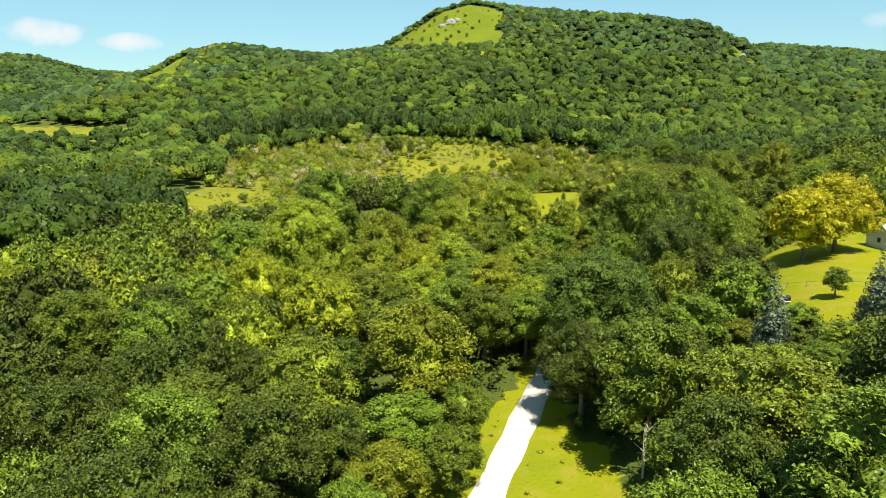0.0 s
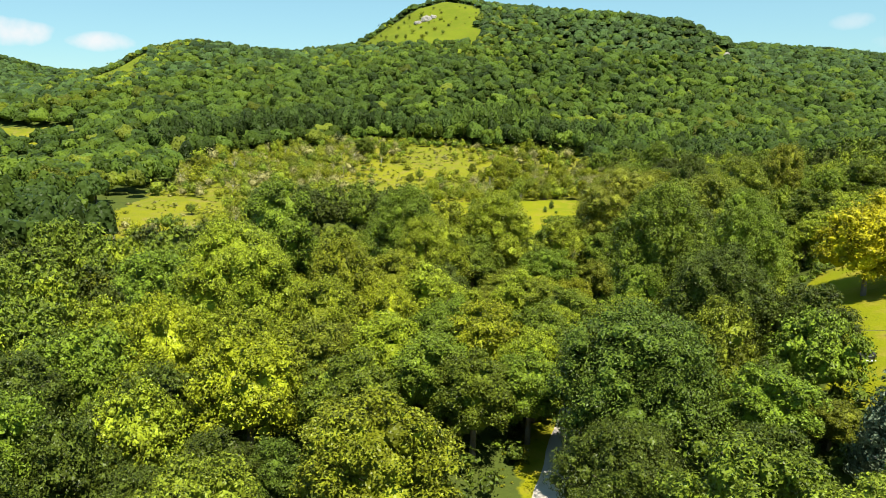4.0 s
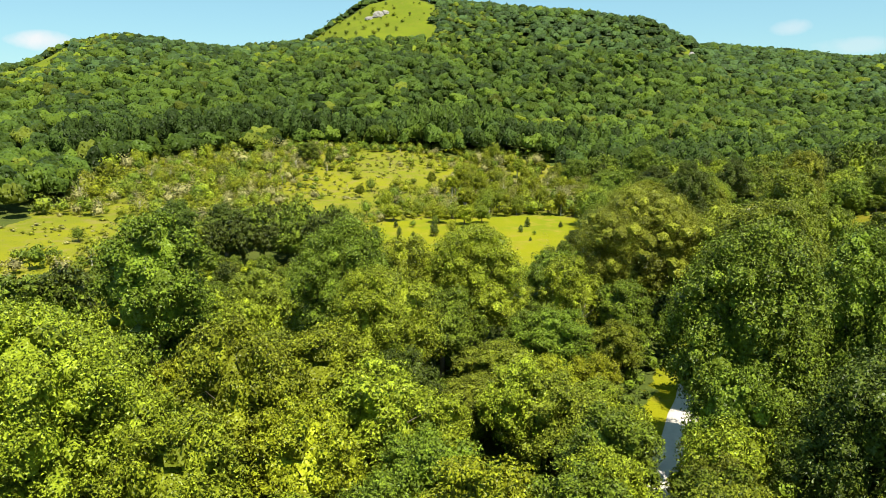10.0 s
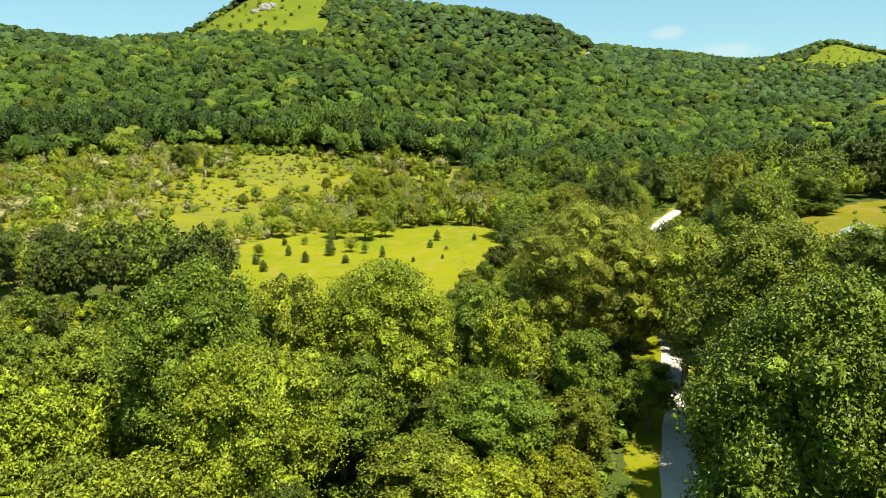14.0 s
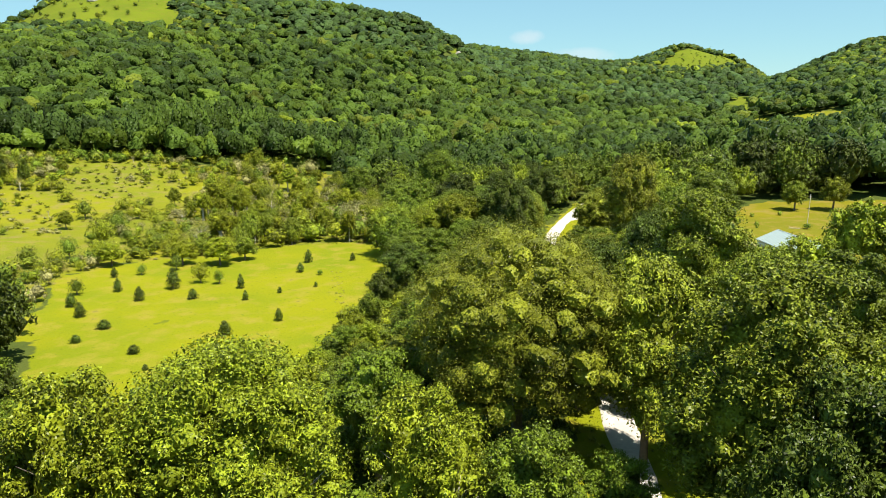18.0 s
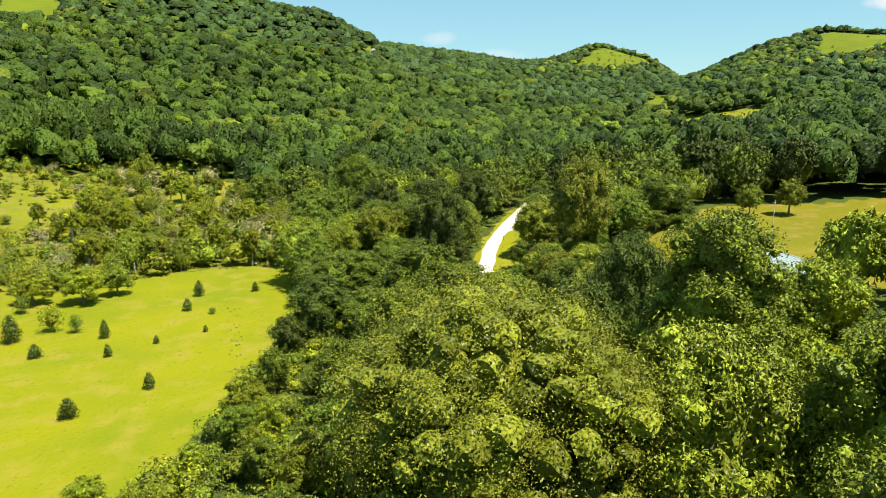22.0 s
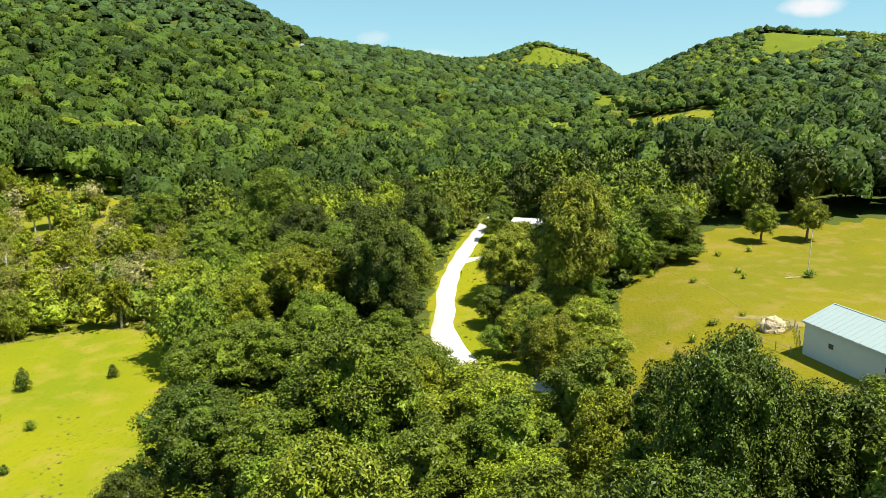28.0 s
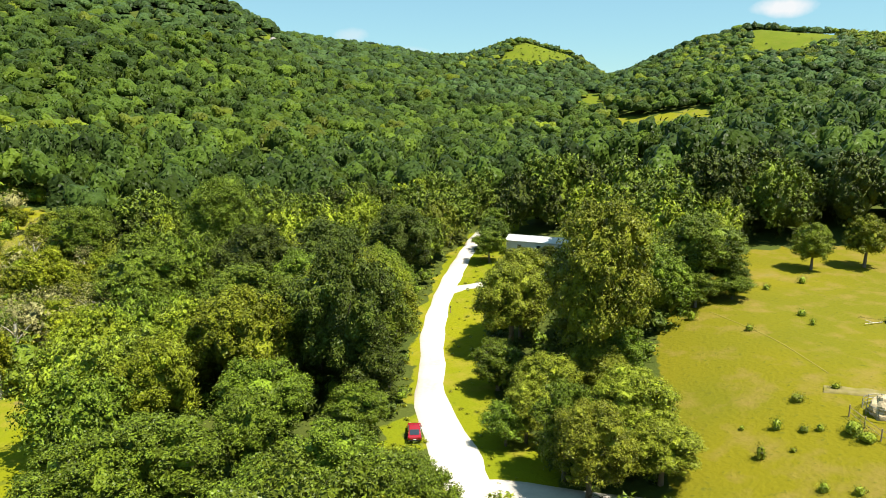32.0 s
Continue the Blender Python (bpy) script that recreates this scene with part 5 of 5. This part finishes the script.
def car(x, y, turn):
    c = new("car")
    tagged(c, "small dark red car parked on the grass verge", "car")
    piece("body", PAINT_RED, c, lambda bm: profile(bm, [(-2.15, 0.35), (-2.2, 0.75), (-1.9, 0.93), (0.75, 0.95), (2.0, 0.78), (2.15, 0.55), (2.1, 0.3)], 0.88, 0.08))
    cabin = piece("cabin", PAINT_RED, c, lambda bm: profile(bm, [(-1.75, 0.9), (-1.15, 1.42), (0.15, 1.44), (0.95, 0.92)], 0.80, 0.14))
    piece("rear_window", GLASS, cabin, lambda bm: box(bm, (0.70, 1.18, 0.03), pose(-1.49, 0, 1.18, 0, -41, 0), 0.01))
    piece("windscreen", GLASS, cabin, lambda bm: box(bm, (0.86, 1.20, 0.03), pose(0.59, 0, 1.20, 0, 33, 0), 0.01))
    for s in (-1, 1):
        for u, ln in ((-0.85, 0.65), (-0.1, 0.7)):
            boxed("side_window", GLASS, cabin, (ln, 0.03, 0.32), (u, s * 0.765, 1.17), 0.01, "", (s * 12, 0, 0))
        boxed("tail_light", LAMP_RED, c, (0.08, 0.30, 0.16), (-2.17, s * 0.62, 0.74), 0.02)
        boxed("headlight", LAMP_CLEAR, c, (0.10, 0.32, 0.14), (2.06, s * 0.60, 0.66), 0.02)
        boxed("wing_mirror", PAINT_RED, c, (0.12, 0.16, 0.12), (0.55, s * 0.92, 0.98), 0.03)
        for u in (-1.35, 1.35):
            wheel = piece("wheel", RUBBER, c, lambda bm: bmesh.ops.create_cone(bm, cap_ends=True, segments=20, radius1=0.32, radius2=0.32, depth=0.2, matrix=pose(u, s * 0.80, 0.32, 90, 0, 0)))
            piece("rim", CHROME, wheel, lambda bm: bmesh.ops.create_cone(bm, cap_ends=True, segments=14, radius1=0.2, radius2=0.18, depth=0.22, matrix=pose(u, s * 0.80, 0.32, 90, 0, 0)))
    boxed("number_plate", WALL_WHITE, c, (0.03, 0.42, 0.11), (-2.21, 0, 0.56), 0.0)
    boxed("bumper", BLACK, c, (0.12, 1.6, 0.14), (-2.17, 0, 0.42), 0.03)
    c.matrix_basis = pose(x, y, float(land(x, y)) + 0.05, 0, 0, turn)


car(115.3, 300.6, 54)


# ---- pasture: bale, fence, gate, poles ----
def heap(name, mat, label, category, x, y, rx, ry, h, seed):
    rs = np.random.RandomState(seed)
    bm = bmesh.new()
    bmesh.ops.create_icosphere(bm, subdivisions=4, radius=1.0)
    for v in bm.verts:
        n = noise.noise(v.co * 2.2 + Vector((seed, 0, 0))) * 0.22 + noise.noise(v.co * 6) * 0.10
        v.co *= 1 + n
        v.co = Vector((v.co.x * rx, v.co.y * ry, max(v.co.z, -0.25) * h))
    me = bpy.data.meshes.new(name)
    bm.to_mesh(me)
    bm.free()
    me.materials.append(mat)
    ob = new(name, me)
    ob.location = (x, y, float(land(x, y)) + 0.1)
    return tagged(ob, label, category)


heap("haystack", HAY, "weathered tan hay bale slumped inside a feeder ring", "hay", 150.8, 260.2, 2.1, 1.7, 1.9, 3)
feeder = new("feeder_ring")
tagged(feeder, "round steel hay feeder ring on bare trampled earth", "feeder")
for z in (0.35, 0.75, 1.15):
    pts = [(math.cos(k * 0.314) * 2.6, math.sin(k * 0.314) * 2.4, z) for k in range(20)]
    for k in range(20):
        rod("hoop", PIPE, feeder, pts[k], pts[(k + 1) % 20], 0.035, 5)
for k in range(10):
    rod("stave", PIPE, feeder, (math.cos(k * 0.628) * 2.6, math.sin(k * 0.628) * 2.4, 0), (math.cos(k * 0.628) * 2.6, math.sin(k * 0.628) * 2.4, 1.2), 0.035, 5)
feeder.location = (150.8, 260.2, float(land(150.8, 260.2)))


def fence(label, line, gap, height, rails, name="fence"):
    f = new(name)
    tagged(f, label, "fence")
    x0, y0 = line[0]
    z0 = float(land(x0, y0))
    last = None
    for (ax, ay), (bx, by) in zip(line[:-1], line[1:]):
        n = max(1, round(math.hypot(bx - ax, by - ay) / gap))
        for k in range(n + 1):
            px, py = ax + (bx - ax) * k / n, ay + (by - ay) * k / n
            pz = float(land(px, py)) - z0
            here = (px - x0, py - y0, pz)
            if last is None or math.dist(last, here) > 0.3:
                rod("post", WOOD_POST, f, (here[0], here[1], pz - 0.4), (here[0], here[1], pz + height), 0.08, 7)
                if last:
                    for r in rails:
                        rod("rail", WOOD_POST if height > 1.25 else PIPE, f, (last[0], last[1], last[2] + r), (here[0], here[1], here[2] + r), 0.035, 5)
                last = here
    f.location = (x0, y0, z0)


fence("wooden post and rail fence by the barn", [(143.0, 253.6), (144.6, 258.6), (148.0, 263.0)], 2.6, 1.4, (0.55, 1.15))
fence("dark steel pipe gate between posts", [(145.6, 253.6), (149.5, 255.6), (153.5, 258.2)], 2.4, 1.2, (0.35, 0.7, 1.1), "gate")
fence("wire fence posts along the yard", [(65.9, 133.6), (70.3, 127.9), (78, 122)], 4.0, 1.1, (0.9,))


def pole(x, y, height, label, name="utility_pole"):
    p = new(name)
    tagged(p, label, "pole")
    rod("shaft", POLE_GREY, p, (0, 0, -0.5), (0.25, 0, height), 0.085, 10)
    rod("cross_arm", WOOD_POST, p, (-0.5, 0, height - 0.6), (0.9, 0.1, height - 0.6), 0.05, 6)
    rod("brace", WOOD_POST, p, (0.25, 0.02, height - 1.3), (0.7, 0.05, height - 0.65), 0.03, 5)
    p.location = (x, y, float(land(x, y)))


pole(186.0, 271.6, 9.5, "pale wooden utility pole standing in the pasture")
plant("shrub_mid", 185.4, 271.0, 1.6, 2.6)
# made-up stem standing in for the pole's shadow line on the grass
shadow_stem = new("fallen_branch")
tagged(shadow_stem, "bare stem added along the line of the pole shadow in the grass", "branch")
rod("stem", DEADWOOD, shadow_stem, (0, 0, 0.15), (-3.6, 1.2, 0.3), 0.07, 6)
rod("twig", DEADWOOD, shadow_stem, (-1.8, 0.6, 0.22), (-2.6, 1.6, 0.6), 0.04, 5)
shadow_stem.location = (184, 272, float(land(184, 272)))

mailbox = new("mailbox")
tagged(mailbox, "mailbox on a brown wooden post beside the drive", "mailbox")
rod("post", WOOD_POST, mailbox, (0, 0, -0.3), (0, 0, 1.1), 0.07, 7)
piece("box", BLACK, mailbox, lambda bm: (box(bm, (0.5, 0.2, 0.16), pose(0, 0, 1.18), 0.02), bmesh.ops.create_cone(bm, cap_ends=True, segments=12, radius1=0.1, radius2=0.1, depth=0.5, matrix=pose(0, 0, 1.26, 0, 90, 0))))
boxed("flag", LAMP_RED, mailbox, (0.02, 0.01, 0.18), (0.1, 0.11, 1.34), 0.0)
mailbox.matrix_basis = pose(150.7, 336.0, float(land(150.7, 336)), 0, 0, 40)

grill = new("barrel_grill")
tagged(grill, "black barrel grill on legs standing on the lawn", "grill")
piece("barrel", BLACK, grill, lambda bm: bmesh.ops.create_cone(bm, cap_ends=True, segments=18, radius1=0.55, radius2=0.55, depth=2.4, matrix=pose(0, 0, 1.15, 0, 90, 0)))
for u in (-0.9, 0.9):
    for s in (-0.4, 0.4):
        rod("leg", BLACK, grill, (u, s, 0), (u, s * 0.6, 0.8), 0.05, 6)
rod("handle", CHROME, grill, (-0.5, -0.62, 1.3), (0.5, -0.62, 1.3), 0.03, 6)
boxed("shelf", WALL_WHITE, grill, (1.6, 0.5, 0.05), (0.1, -0.8, 0.75), 0.01)
grill.matrix_basis = pose(62.5, 121.0, float(land(62.5, 121)), 0, 0, 8)
tagged(ribbon("drive", ((158, 346.5, 0), (163, 347, 0), (168, 345.5, 0), (178, 346, 0), (188, 349, 0)), 1.7, GRAVEL, 0.10), "pale gravel drive branching off to the white-roofed house", "drive", kind="structure")
tagged(ribbon("spur", ((113.5, 286.5, 0), (117, 283, 0), (121, 277, 0), (126, 269, 0)), 1.9, GRAVEL, 0.11), "short gravel spur leaving the road towards the pasture", "drive", kind="structure")
tagged(ribbon("track", ((108, 209, 0), (113, 217, 0), (118, 224, 0), (121, 234, 0), (123, 240, 0)), 1.0, GRAVEL, 0.10), "pale gravel farm track across the paddock", "drive", kind="structure")


# ---- rock outcrop on the grassy hilltop ----
ROCK = material("grey_rock", (0.26, 0.24, 0.21), 0.9, vary=0.35, scale=0.7, bump=0.8, depth=0.4)
for k, (px, py, rx, ry, h) in enumerate(((14, 930, 7, 4, 6), (22, 934, 5, 4, 4), (3, 928, 5, 3, 3.5), (352, 826, 4, 3, 4), (349, 816, 3, 3, 3))):
    heap("rock_outcrop", ROCK, "grey weathered rock outcrop on the grassy hilltop", "rock", px, py, rx, ry, h, 20 + k)["group"] = "hilltop rocks"
for k in range(26):
    a, r = k * 2.4, 12 + 9.5 * k ** 0.5
    plant(("shrub_mid", "shrub_olive", "shrub_light")[k % 3], -5 + math.cos(a) * r, 905 + math.sin(a) * r * 1.2, 3 + k % 4, 4 + k % 3, keep=False)


# ---- a trodden line and bare earth in the pasture ----
EARTH = material("earth", (0.205, 0.166, 0.060), 0.95, vary=0.35, scale=1.2, bump=0.5, second=(0.165, 0.142, 0.018), second_scale=0.5)
TRODDEN = material("trodden_grass", (0.168, 0.143, 0.014), 0.95, vary=0.3, scale=1.5, bump=0.4)
tagged(ribbon("footpath", ((171, 293, 0), (165.2, 280.3, 0), (160.1, 272.7, 0), (155.5, 266.4, 0)), 0.16, TRODDEN, -0.03), "narrow trodden path across the pasture", "path", kind="structure")
tagged(ribbon("bare_earth", ((153.5, 268, 0), (155, 264, 0), (155.5, 260, 0), (153.5, 255, 0)), 1.7, EARTH, -0.02), "bare trampled earth round the hay", "ground", kind="structure")
